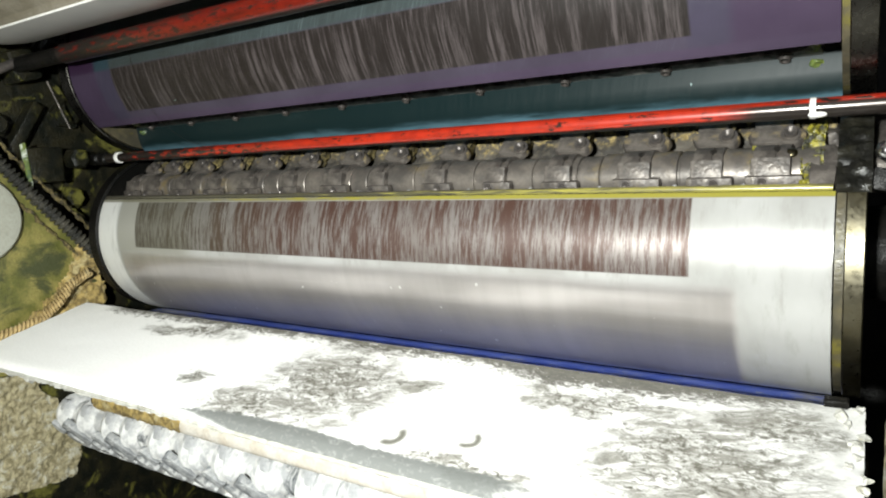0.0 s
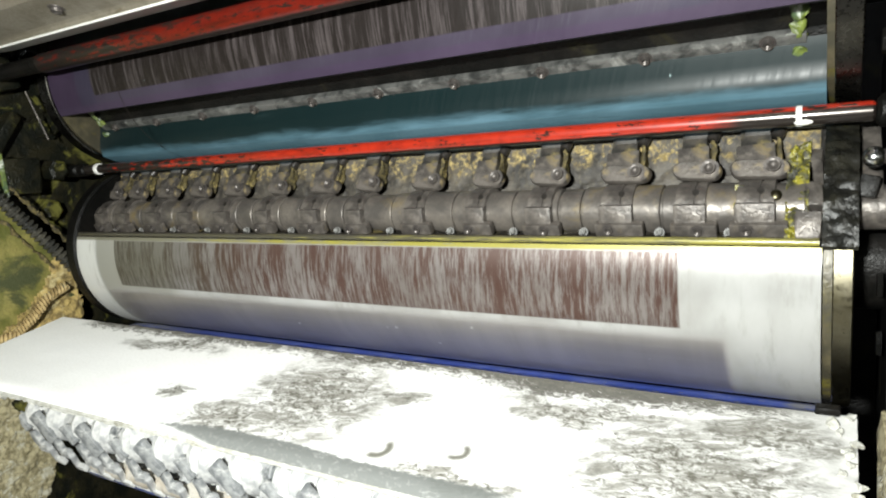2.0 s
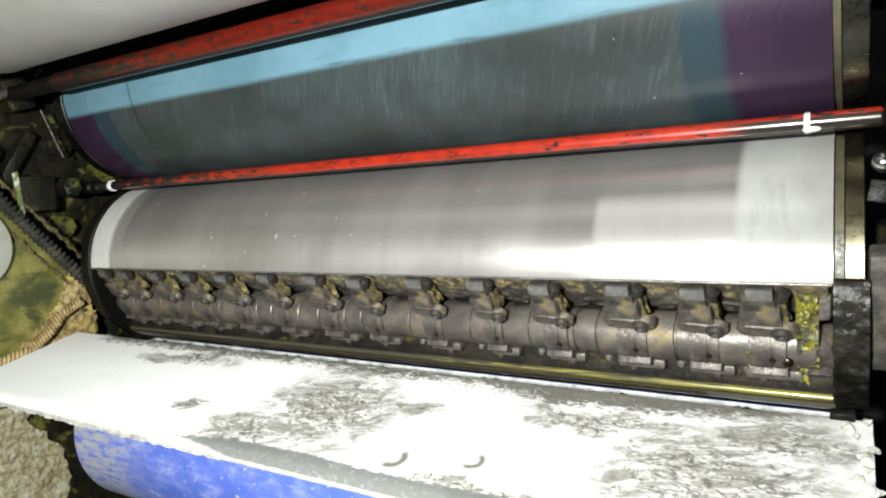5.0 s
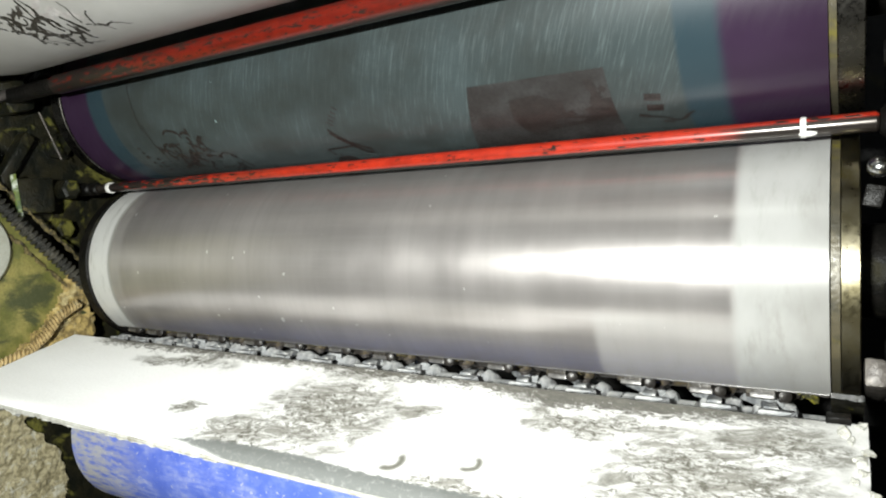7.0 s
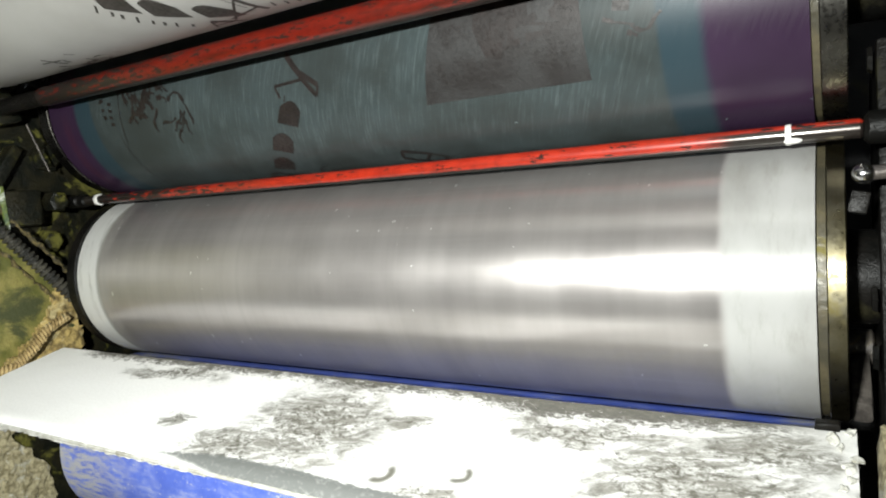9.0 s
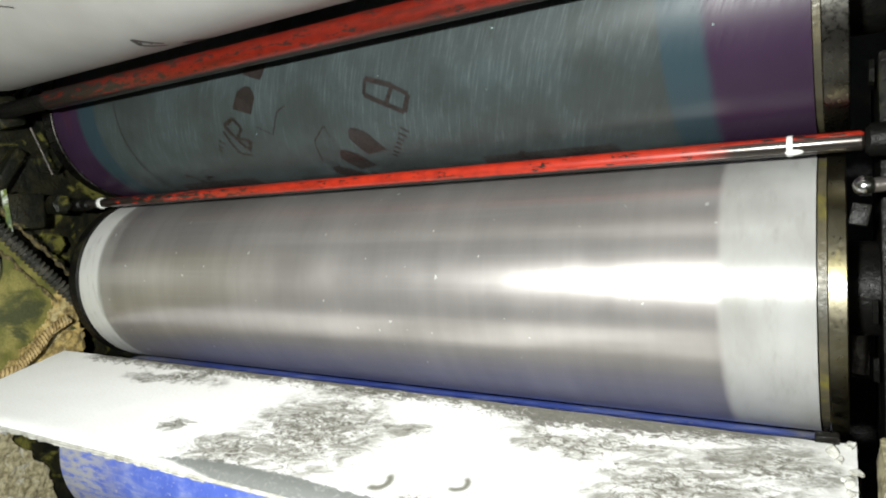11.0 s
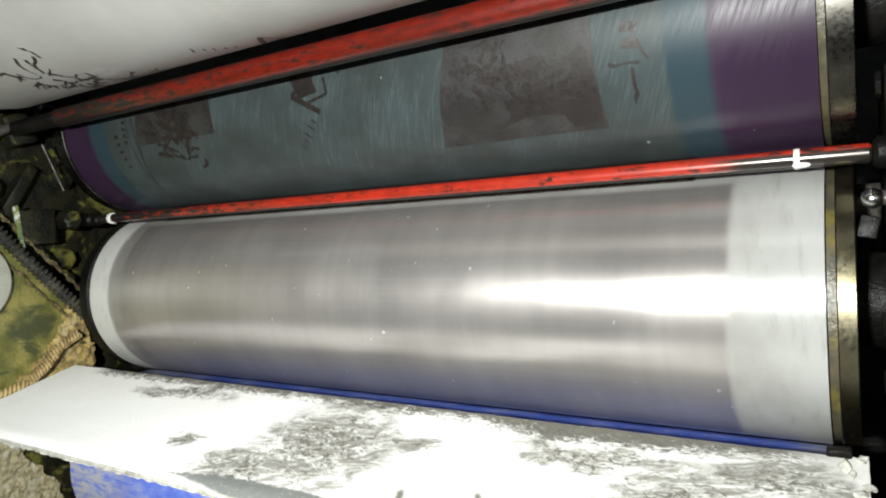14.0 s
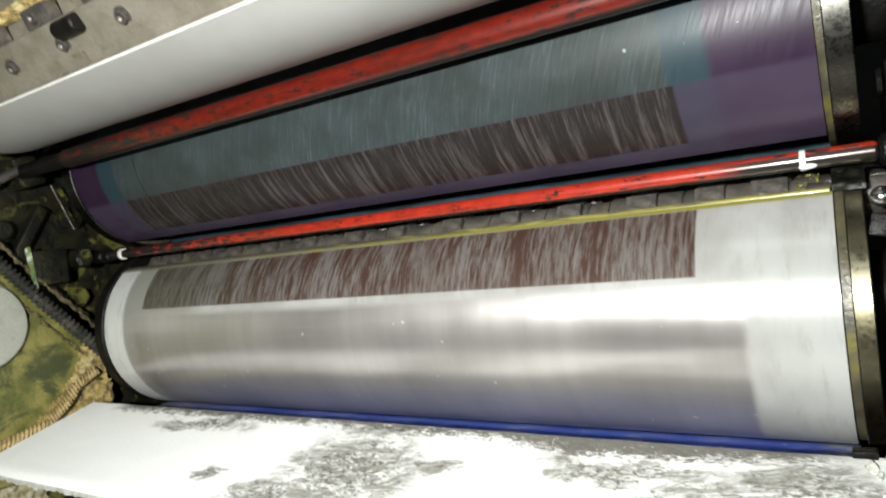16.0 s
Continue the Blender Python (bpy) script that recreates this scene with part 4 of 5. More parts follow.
def plate_cylinder():
    c = empty("plate_cylinder", pose(0, *C_P), "plate cylinder wrapped in a white printing plate", "cylinder")
    gap = [(561, RAD - 0.004), (563, 0.112), (568, 0.094), (596, 0.094), (598, 0.124), (619, 0.1285), (620.5, 0.131)]
    gapped_cylinder("cylinder_body", 0, LEN, 262.0, 560.0, gap, (M_PLATE, M_CLAMP, M_STEEL_DARK), c, "white offset plate with black print")
    for x0, x1 in ((-0.032, -0.003), (LEN + 0.003, LEN + 0.025)):
        bm = bmesh.new()
        turned(bm, [(x0, 0.05), (x0, RAD - 0.003), (x1, RAD - 0.003), (x1, 0.05)], 100)
        part("bearer", bm, M_STEEL_DARK, c)
    bm = bmesh.new()
    turned(bm, [(-0.14, 0.045), (LEN + 0.05, 0.045)], 40)
    part("journal", bm, M_BLACK, c)
    bm = bmesh.new()
    tube(bm, 0.0016, 0.0016, 0.0, LEN, None, 12, *polar(RAD - 0.0005, 261.8)[1:])
    part("plate_edge", bm, M_WHITE_PAINT, c, "folded white plate edge")
    bolt = bolt_mesh("bolt", 0.007, 0.006, M_STEEL_DARK)
    for k in range(9):
        bm = bmesh.new()
        box(bm, 0.050, 0.024, 0.016, frame_on(232, 0.104, 0.10 + 0.11 * k), 0.003)
        cl = part("clamp_block", bm, M_STEEL_DARK, c)
        b = part("bolt", bolt, None, cl)
        b.matrix_basis = frame_on(232, 0.112, 0.10 + 0.11 * k)
        b = part("bolt", bolt, None, c)
        b.matrix_basis = frame_on(249, 0.1235, 0.245 + 0.11 * k)
    for x in (0.385, 0.72):
        bm = bmesh.new()
        turned(bm, [(-0.02, 0.008), (-0.018, 0.010), (0.018, 0.010), (0.02, 0.008)], 20, frame_on(243, 0.127, x))
        part("clamp_key", bm, M_BLACK, c, "black register key")
    part("caked_powder", crust_strip(0.098, 215, 226, 0.02, LEN - 0.02, 0.014, 5.0, 220, 8), M_CRUST, c)
    r = RAD + 0.0003
    ink, grey = [], []
    # emblem with three windows, initials and a curved line of lettering, twice round the plate
    for k, (x, d) in enumerate(((0.408, 58), (0.452, 70), (0.500, 82))):
        ink.append(window(x, d, 0.036, 8.5, -0.002, 14))
    ink += letters(0.392, 70, 0.470, 101, 8, 0.011, 0.0030, 3) + letters(0.488, 102, 0.505, 106, 2, 0.011, 0.003, 4)
    ink += [stroke(0.510, 107, 0.556, 88, 0.003), stroke(0.556, 88, 0.566, 104, 0.0065), stroke(0.512, 104, 0.562, 99, 0.003), stroke(0.540, 80, 0.552, 97, 0.0012), stroke(0.528, 76, 0.540, 80, 0.0012)]
    ink += letters(0.575, 100, 0.640, 110, 5, 0.011, 0.003, 5)
    ink += [stroke(0.372, 52, 0.392, 60, 0.006), stroke(0.372, 52, 0.380, 44, 0.006), stroke(0.380, 44, 0.398, 56, 0.006)]
    for k, (x, d) in enumerate(((0.548, 14), (0.590, 24), (0.632, 34))):
        ink.append(window(x + 0.022, d + 6, -0.030, -6.5, 0.004, -14))
    ink += [stroke(0.506, 362, 0.548, 358, 0.003), stroke(0.508, 363, 0.540, 346, 0.0065), stroke(0.540, 346, 0.548, 358, 0.003), stroke(0.535, 362, 0.556, 372, 0.0012), stroke(0.556, 372, 0.580, 366, 0.0012)]
    ink += letters(0.560, 364, 0.572, 367, 2, 0.010, 0.003, 12) + letters(0.590, 372, 0.650, 388, 7, 0.010, 0.003, 13) + letters(0.448, 340, 0.500, 352, 5, 0.011, 0.0028, 14)
    ink += letters(0.372, 47, 0.392, 52, 3, 0.010, 0.0024, 15)
    # riders in brush strokes, with a row of small marks and a thin arc below
    for base, seed in ((124, 70), (350, 90)):
        ink += scribble(0.245, base - 3, 0.030, 15, 0.0040, seed) + scribble(0.285, base + 4, 0.014, 7, 0.0050, seed + 3)
        ink += scribble(0.330, base + 5, 0.020, 5, 0.0018, seed + 5)
        grey += scribble(0.305, base - 9, 0.028, 10, 0.0045, seed + 9)
        ink += [stroke(0.205 + 0.012 * k, base + 6 + 3.2 * k, 0.209 + 0.012 * k, base + 7 + 3.2 * k, 0.0045) for k in range(4)]
        ink += [stroke(0.200, base - 10, 0.212, base + 2, 0.0016), stroke(0.212, base + 2, 0.240, base + 13, 0.0016), stroke(0.240, base + 13, 0.285, base + 19, 0.0016)]
    ink += scribble(0.205, 327, 0.050, 20, 0.0032, 81) + scribble(0.225, 112, 0.042, 20, 0.0036, 82)
    ink += [stroke(0.470, 112, 0.490, 100, 0.003), stroke(0.490, 100, 0.512, 113, 0.0065), stroke(0.476, 107, 0.505, 109, 0.003)] + letters(0.516, 118, 0.547, 131, 5, 0.010, 0.003, 23)
    ink += [stroke(0.190, 94, 0.225, 95.5, 0.003), stroke(0.250, 91, 0.262, 93.5, 0.002)]
    print_on(c, "plate_print", ink, r, M_INK, "black arches, lettering bars and picture marks")
    print_on(c, "plate_print", grey, RAD + 0.00018, M_GREY_PRINT, "grey halftone marks")
    return c


M_CLAMP = worn("tan_plate_clamp_steel", (0.30, 0.27, 0.22), (0.22, 0.195, 0.15), 25, 0.4, 0.4, 0.3, (0.12, 0.09, 0.05), 0.62)


def white_gripper_row(cyl, xs):
    """Grippers buried in white powder: wide collars on a shaft, each with a bent arm and a square pad."""
    base = frame_on(203, 0.113)
    gripper_shaft(cyl, base, M_WHITE_GRIPPER, 1.05, -0.098)
    rng = random.Random(8)
    for k, x in enumerate(xs):
        bm = bmesh.new()
        turned(bm, [(-0.024, 0.022), (-0.020, 0.0310), (-0.008, 0.0345), (0.000, 0.0300), (0.004, 0.0300), (0.010, 0.0350), (0.018, 0.0310), (0.022, 0.022)], 32)
        lumpy(bm, 0.0015, 70, k)
        g = part("gripper", bm, M_WHITE_GRIPPER, cyl, "gripper collar thick with white powder")
        g.matrix_basis = base @ pose(x, 0, 0)
        bm = bmesh.new()
        size = 1.35 if k % 2 else 0.85
        box(bm, 0.016 * size, 0.042 * size, 0.012, pose(-0.018, -0.008, 0.0325, 14, 0, 42 + rng.uniform(-5, 5)), 0.003)
        box(bm, 0.015, 0.030, 0.010, pose(-0.004, -0.038, 0.0205, 20, 0, 10 + rng.uniform(-5, 5)), 0.003)
        bmesh.ops.subdivide_edges(bm, edges=[e for e in bm.edges if e.calc_length() > 0.008], cuts=2, use_grid_fill=True)
        lumpy(bm, 0.0014, 120, k)
        part("arm", bm, M_GREY_GRIPPER, g, "bent grey arm with powder on it")
        bm = bmesh.new()
        box(bm, 0.030, 0.017, 0.010, pose(0.002, -0.055, 0.012, 18 + rng.uniform(-6, 6)), 0.0025)
        lumpy(bm, 0.0012, 120, k + 3)
        box(bm, 0.013, 0.036, 0.009, pose(0.010, -0.068, 0.004, 30, 0, -26 + rng.uniform(-5, 5)), 0.002)
        box(bm, 0.022, 0.012, 0.009, pose(0.018, -0.082, -0.004, 36, 0, 0), 0.002)
        part("pad", bm, M_WHITE_GRIPPER, g, "powder-white gripper pad")
        bm = bmesh.new()
        box(bm, 0.020, 0.020, 0.014, pose(0.003, 0.026, 0.014, -40), 0.004)
        lumpy(bm, 0.002, 110, k + 5)
        part("foot", bm, M_WHITE_GRIPPER, g)


def transfer_cylinder():
    c = empty("transfer_cylinder", pose(0, *C_T), "blue-jacketed transfer cylinder dusted with white powder", "cylinder")
    gap = [(534.0, RAD - 0.004), (536, 0.108), (541, 0.078), (590, 0.074), (596, 0.090), (599, 0.118), (602, 0.128)]
    gapped_cylinder("cylinder_body", -0.024, LEN, 244.5, 533.0, gap, (M_TRANSFER, M_WHITE_GRIPPER, M_STEEL_DARK), c, "scuffed blue jacket")
    for x0, x1 in ((-0.040, -0.0255), (LEN + 0.0015, LEN + 0.030)):
        bm = bmesh.new()
        rim = 0.118 if x0 < 0 else RAD - 0.006
        turned(bm, [(x0, 0.05), (x0, rim), (x1, rim), (x1, 0.05)], 100)
        part("bearer", bm, M_BLACK, c)
    bm = bmesh.new()
    turned(bm, [(-0.14, 0.04), (LEN + 0.09, 0.04)], 40)
    part("journal", bm, M_BLACK, c)
    white_gripper_row(c, [-0.098, -0.035] + GRIP_X)
    bm = bmesh.new()
    tube(bm, 0.014, 0.014, 0.225, LEN, None, 28, *polar(RAD - 0.0155, 182)[1:])
    lumpy(bm, 0.0012, 60, 3)
    part("cross_rod", bm, M_CREAM, c, "cream rod caked with powder")
    bm = bmesh.new()
    tube(bm, 0.015, 0.015, 0.01, LEN, None, 28, *polar(RAD - 0.0155, 239.0)[1:])
    bmesh.ops.subdivide_edges(bm, edges=[e for e in bm.edges if e.calc_length() > 0.5], cuts=120)
    lumpy(bm, 0.0025, 70, 5)
    part("edge_strip", bm, M_CREAM, c, "worn cream edge strip")
    bm = bmesh.new()
    tube(bm, 0.016, 0.015, -0.01, 0.225, None, 28, *polar(RAD - 0.020, 182)[1:])
    bmesh.ops.subdivide_edges(bm, edges=[e for e in bm.edges if e.calc_length() > 0.1], cuts=40)
    lumpy(bm, 0.004, 160, 6)
    part("rod_end", bm, M_CRUST, c, "brown crusted rod end")
    bm = bmesh.new()
    box(bm, LEN + 0.05, 0.016, 0.006, frame_on(213, 0.126, LEN / 2 - 0.025), 0.002)
    part("sheet_rest", bm, M_WHITE_GRIPPER, c, "white sheet rest bar")
    part("caked_powder", crust_strip(0.114, 220, 243, 0.0, LEN, 0.013, 11.0, 300, 16), M_WHITE_GRIPPER, c, "caked pale powder")
    return c


# ---- setting ----
def slab(name, pts, x0, x1, material, label, category="wall", kind="structure", bevel=0.0):
    """A plate between x0 and x1 cut to a (y, z) outline."""
    bm = bmesh.new()
    a = bm.faces.new([bm.verts.new((x0, y, z)) for y, z in pts])
    out = bmesh.ops.extrude_face_region(bm, geom=[a])
    for v in out["geom"]:
        if isinstance(v, bmesh.types.BMVert):
            v.co.x = x1
    bmesh.ops.recalc_face_normals(bm, faces=bm.faces)
    if bevel:
        bmesh.ops.bevel(bm, geom=list(bm.edges), offset=bevel, segments=2, affect="EDGES")
    return thing(name, bm, material, label, category, kind=kind)


def room():
    for name, size, at, m, lab, cat in (
        ("floor", (7, 7, 0.1), (0.5, -0.5, -1.15), M_CONCRETE, "grey concrete floor of the press hall", "floor"),
        ("ceiling", (7, 7, 0.1), (0.5, -0.5, 2.55), M_WALL, "pale ceiling of the press hall", "ceiling"),
        ("wall_north", (7, 0.1, 3.6), (0.5, 3.05, 0.7), M_WALL, "plain grey hall wall behind the press", "wall"),
        ("wall_south", (7, 0.1, 3.6), (0.5, -4.05, 0.7), M_WALL, "plain grey hall wall facing the press", "wall"),
        ("wall_west", (0.1, 7, 3.6), (-3.05, -0.5, 0.7), M_WALL, "plain grey hall wall", "wall"),
        ("wall_east", (0.1, 7, 3.6), (4.05, -0.5, 0.7), M_WALL, "plain grey hall wall", "wall"),
    ):
        bm = bmesh.new()
        box(bm, *size, Matrix.Translation(at))
        thing(name, bm, m, lab, cat, kind="structure")


def side_frames():
    slab("wall_left_frame", [(-0.62, -1.1), (0.50, -1.1), (0.50, 0.95), (-0.62, 0.95)], -0.20, -0.125, M_FRAME_DARK, "ink-blackened cast side frame of the press", "press frame")
    slab("wall_right_frame", [(-0.30, -1.1), (0.50, -1.1), (0.50, 0.95), (-0.30, 0.95)], 1.135, 1.21, M_FRAME_DARK, "ink-blackened cast side frame of the press", "press frame")
    # black backing, added to stand for the darkness behind the cylinders
    bm = bmesh.new()
    box(bm, 1.335, 0.04, 2.05, Matrix.Translation((0.4675, 0.48, -0.075)))
    thing("wall_dark_backing", bm, M_BLACK, "black backing added for the darkness behind the cylinders", "press guard", kind="structure")


def motions():
    turn = [(0, 0), (0.5, 0), (1.0, 0.2), (1.5, 5.5), (2.0, 17.5), (2.5, 28.8), (3.0, 40), (3.5, 51), (4.0, 62)]
    turn += [(4.0 + 0.5 * k, 62 + 11.55 * k) for k in range(1, 22)]
    turn += [(15.0, 316), (15.5, 327.3), (16.0, 338.5)]
    for cyl, centre, way in ((IMPRESSION, C_I, 1), (BLANKET, C_B, -1), (PLATE, C_P, 1), (TRANSFER, C_T, -1)):
        walk(cyl, [(t, pose(0, *centre, way * a)) for t, a in turn])


room()
side_frames()
IMPRESSION, BLANKET, PLATE, TRANSFER = impression_cylinder(), blanket_cylinder(), plate_cylinder(), transfer_cylinder()

# ---- fixed fittings ----

def red_rod():
    c = empty("red_wash_bar", pose(0, -0.104, 0.1225), "red-painted guard bar, chipped, with a white paint mark", "bar")
    bm = bmesh.new()
    turned(bm, [(-0.055, 0.006), (-0.053, 0.0075), (1.073, 0.0085), (1.075, 0.007)], 28)
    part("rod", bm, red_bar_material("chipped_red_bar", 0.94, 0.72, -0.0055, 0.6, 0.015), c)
    bm = bmesh.new()
    turned(bm, [(-0.002, 0.0084), (-0.001, 0.0092), (0.006, 0.0092), (0.007, 0.0084)], 28)
    part("paint_ring", bm, M_WHITE_PAINT, c, "white paint ring")
    bm = bmesh.new()
    turned(bm, [(1.018, 0.0084), (1.0185, 0.0091), (1.0225, 0.0091), (1.023, 0.0084)], 28)
    bmesh.ops.create_icosphere(bm, subdivisions=2, radius=0.005, matrix=Matrix.Translation((1.024, -0.0055, -0.0065)) @ Matrix.Diagonal((1.5, 0.6, 0.55, 1)))
    part("paint_mark", bm, M_WHITE_PAINT, c, "white paint blob")
    for x0, x1, r in ((-0.085, -0.052, 0.011), (-0.048, -0.030, 0.0105), (1.076, 1.100, 0.014)):
        bm = bmesh.new()
        turned(bm, [(x0, r * 0.7), (x0 + 0.003, r), (x1 - 0.003, r), (x1, r * 0.7)], 24)
        lumpy(bm, 0.0015, 120, 4)
        part("socket", bm, M_BLACK, c)
    return c


def upper_bar():
    c = empty("red_guard_tube", pose(0, -0.225, 0.2595), "thick red guard tube, scuffed and inky, shade put into its red, under the plate cylinder", "bar")
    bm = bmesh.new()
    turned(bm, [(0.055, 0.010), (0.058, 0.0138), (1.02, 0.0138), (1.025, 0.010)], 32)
    # the low tone puts the tube's shade into its red
    part("tube", bm, red_bar_material("shaded_scuffed_red_tube", 2.0, 0.24, -0.0118, 0.2, 0.04), c)
    bm = bmesh.new()
    turned(bm, [(-0.125, 0.012), (0.056, 0.012)], 24)
    part("rod", bm, M_BLACK, c)


TRAY_SLOPE = math.degrees(math.atan(0.37))


def ragged_lip():
    """Powder caked under the tray's front edge, thicker at one end."""
    bm = bmesh.new()
    rows = []
    for i in range(221):
        x = -0.02 + 0.55 * i / 220
        drop = 0.004 + 0.014 * max(0.0, noise.fractal(Vector((x * 38, 3, 1)), 0.8, 2.1, 4)) * max(0.0, 1 - x / 0.55)
        out = 0.003 * noise.noise(Vector((x * 90, 8, 2)))
        rows.append([bm.verts.new(p) for p in ((x, -0.182, -0.005), (x, -0.1885 + out, -0.007 - drop * 0.5), (x, -0.184 + out, -0.007 - drop), (x, -0.178, -0.008))])
    for a, b in zip(rows, rows[1:]):
        for j in range(4):
            bm.faces.new((a[j], b[j], b[(j + 1) % 4], a[(j + 1) % 4]))
    bm.faces.new(rows[0])
    bm.faces.new(rows[-1][::-1])
    bmesh.ops.recalc_face_normals(bm, faces=bm.faces)
    return bm


def powder_tray():
    c = empty("powder_tray", pose(0, -0.14, -0.121, -180 + TRAY_SLOPE, 0, 0), "sheet-metal tray thick with white spray powder and grey smears", "tray")
    c.matrix_basis = Matrix.Translation((0, -0.14, -0.121)) @ Matrix.Rotation(radians(TRAY_SLOPE), 4, "X") 
    bm = bmesh.new()
    nx, ny, w = 150, 26, 0.187
    top, under = [], []
    for i in range(nx + 1):
        a, b = [], []
        for j in range(ny + 1):
            x = -0.030 + (1.066 + 0.030) * i / nx
            v = w * j / ny
            edge = min(i, nx - i)
            rag = noise.noise(Vector((x * 60, v * 60, 2))) * 0.0025 if edge < 2 else 0
            h = noise.noise(Vector((x * 25, v * 30, 4))) * 0.0006
            if x > 1.035:
                h += max(0, noise.fractal(Vector((x * 50, v * 50, 1)), 0.8, 2.1, 4)) * 0.004
            lip = -0.006 * max(0, (v - w * 0.93) / (w * 0.07)) ** 2
            a.append(bm.verts.new((x + rag, -v, h + lip)))
            b.append(bm.verts.new((x + rag, -v, h + lip - 0.003)))
        top.append(a)
        under.append(b)
    for i in range(nx):
        for j in range(ny):
            bm.faces.new((top[i][j], top[i][j + 1], top[i + 1][j + 1], top[i + 1][j]))
            bm.faces.new((under[i][j], under[i + 1][j], under[i + 1][j + 1], under[i][j + 1]))
    for i in range(nx):
        bm.faces.new((top[i][0], top[i + 1][0], under[i + 1][0], under[i][0]))
        bm.faces.new((top[i][ny], under[i][ny], under[i + 1][ny], top[i + 1][ny]))
    for j in range(ny):
        bm.faces.new((top[0][j], under[0][j], under[0][j + 1], top[0][j + 1]))
        bm.faces.new((top[nx][j], top[nx][j + 1], under[nx][j + 1], under[nx][j]))
    bmesh.ops.recalc_face_normals(bm, faces=bm.faces)
    part("sheet", bm, M_TRAY, c)
    rng = random.Random(12)
    for k in range(9):
        bm = bmesh.new()
        r = rng.uniform(0.003, 0.005)
        bmesh.ops.create_icosphere(bm, subdivisions=3, radius=r, matrix=pose(1.052 + rng.uniform(-0.006, 0.018), -0.002 - 0.012 * k, 0.001) @ Matrix.Diagonal((0.9, 1.3, 0.4, 1)))
        lumpy(bm, 0.004, 210, k)
        part("powder_clump", bm, M_CLUMP, c, "ragged clump of grey powder")
    bm = bmesh.new()
    box(bm, 0.018, 0.008, 0.007, pose(1.046, -0.001, 0.005), 0.002)
    bmesh.ops.subdivide_edges(bm, edges=list(bm.edges), cuts=2, use_grid_fill=True)
    lumpy(bm, 0.0012, 120, 3)
    part("end_stop", bm, M_BLACK, c, "inky black stop on the tray's rear corner")
    bm = bmesh.new()
    turned(bm, [(-0.030, 0.0022), (1.060, 0.0022)], 10, pose(0, -0.186, -0.007))
    part("front_bead", bm, M_CLUMP, c, "powdered rolled front edge")
    part("powder_clump", ragged_lip(), M_CLUMP, c, "ragged powder hanging on the front edge")
    return c



def rod_between(bm, a, b, r, n=16, profile=None):
    a, b = Vector(a), Vector(b)
    m = Matrix.Translation(a) @ (b - a).to_track_quat("X", "Z").to_matrix().to_4x4()
    d = (b - a).length
    turned(bm, profile(d) if profile else [(0, r * 0.8), (r * 0.2, r), (d - r * 0.2, r), (d, r * 0.8)], n, m)


def ragged_slab(name, pts, x0, x1, material, label, category, seed, amount=0.006, cells=34):
    """A caked plate: a grid over the outline's box, cut by the outline, with rough relief and a ragged rim."""
    ys, zs = [p[0] for p in pts], [p[1] for p in pts]

    def inside(y, z):
        odd = False
        for (ya, za), (yb, zb) in zip(pts, pts[1:] + pts[:1]):
            if (za > z) != (zb > z) and y < (yb - ya) * (z - za) / (zb - za) + ya:
                odd = not odd
        return odd
    step = max(max(ys) - min(ys), max(zs) - min(zs)) / cells
    bm = bmesh.new()
    verts = {}

    def vert(i, j):
        if (i, j) not in verts:
            y, z = min(ys) + i * step, min(zs) + j * step
            p = Vector((y * 45, z * 45, seed))
            h = noise.fractal(p, 0.6, 2.3, 6) * amount
            verts[i, j] = bm.verts.new((x1 + h, y + noise.noise(p * 2.3) * step * 0.6, z + noise.noise(p * 2.3 + Vector((9, 0, 0))) * step * 0.6))
        return verts[i, j]
    for i in range(int((max(ys) - min(ys)) / step) + 1):
        for j in range(int((max(zs) - min(zs)) / step) + 1):
            y, z = min(ys) + (i + 0.5) * step, min(zs) + (j + 0.5) * step
            wob = noise.noise_vector(Vector((y * 70, z * 70, seed))) * 0.006
            if inside(y + wob.x, z + wob.y):
                bm.faces.new((vert(i, j), vert(i + 1, j), vert(i + 1, j + 1), vert(i, j + 1)))
    rim = [e for e in bm.edges if len(e.link_faces) == 1]
    out = bmesh.ops.extrude_edge_only(bm, edges=rim)
    for v in out["geom"]:
        if isinstance(v, bmesh.types.BMVert):
            v.co.x = x0
    bmesh.ops.recalc_face_normals(bm, faces=bm.faces)
    return thing(name, bm, material, label, category, smooth=60)


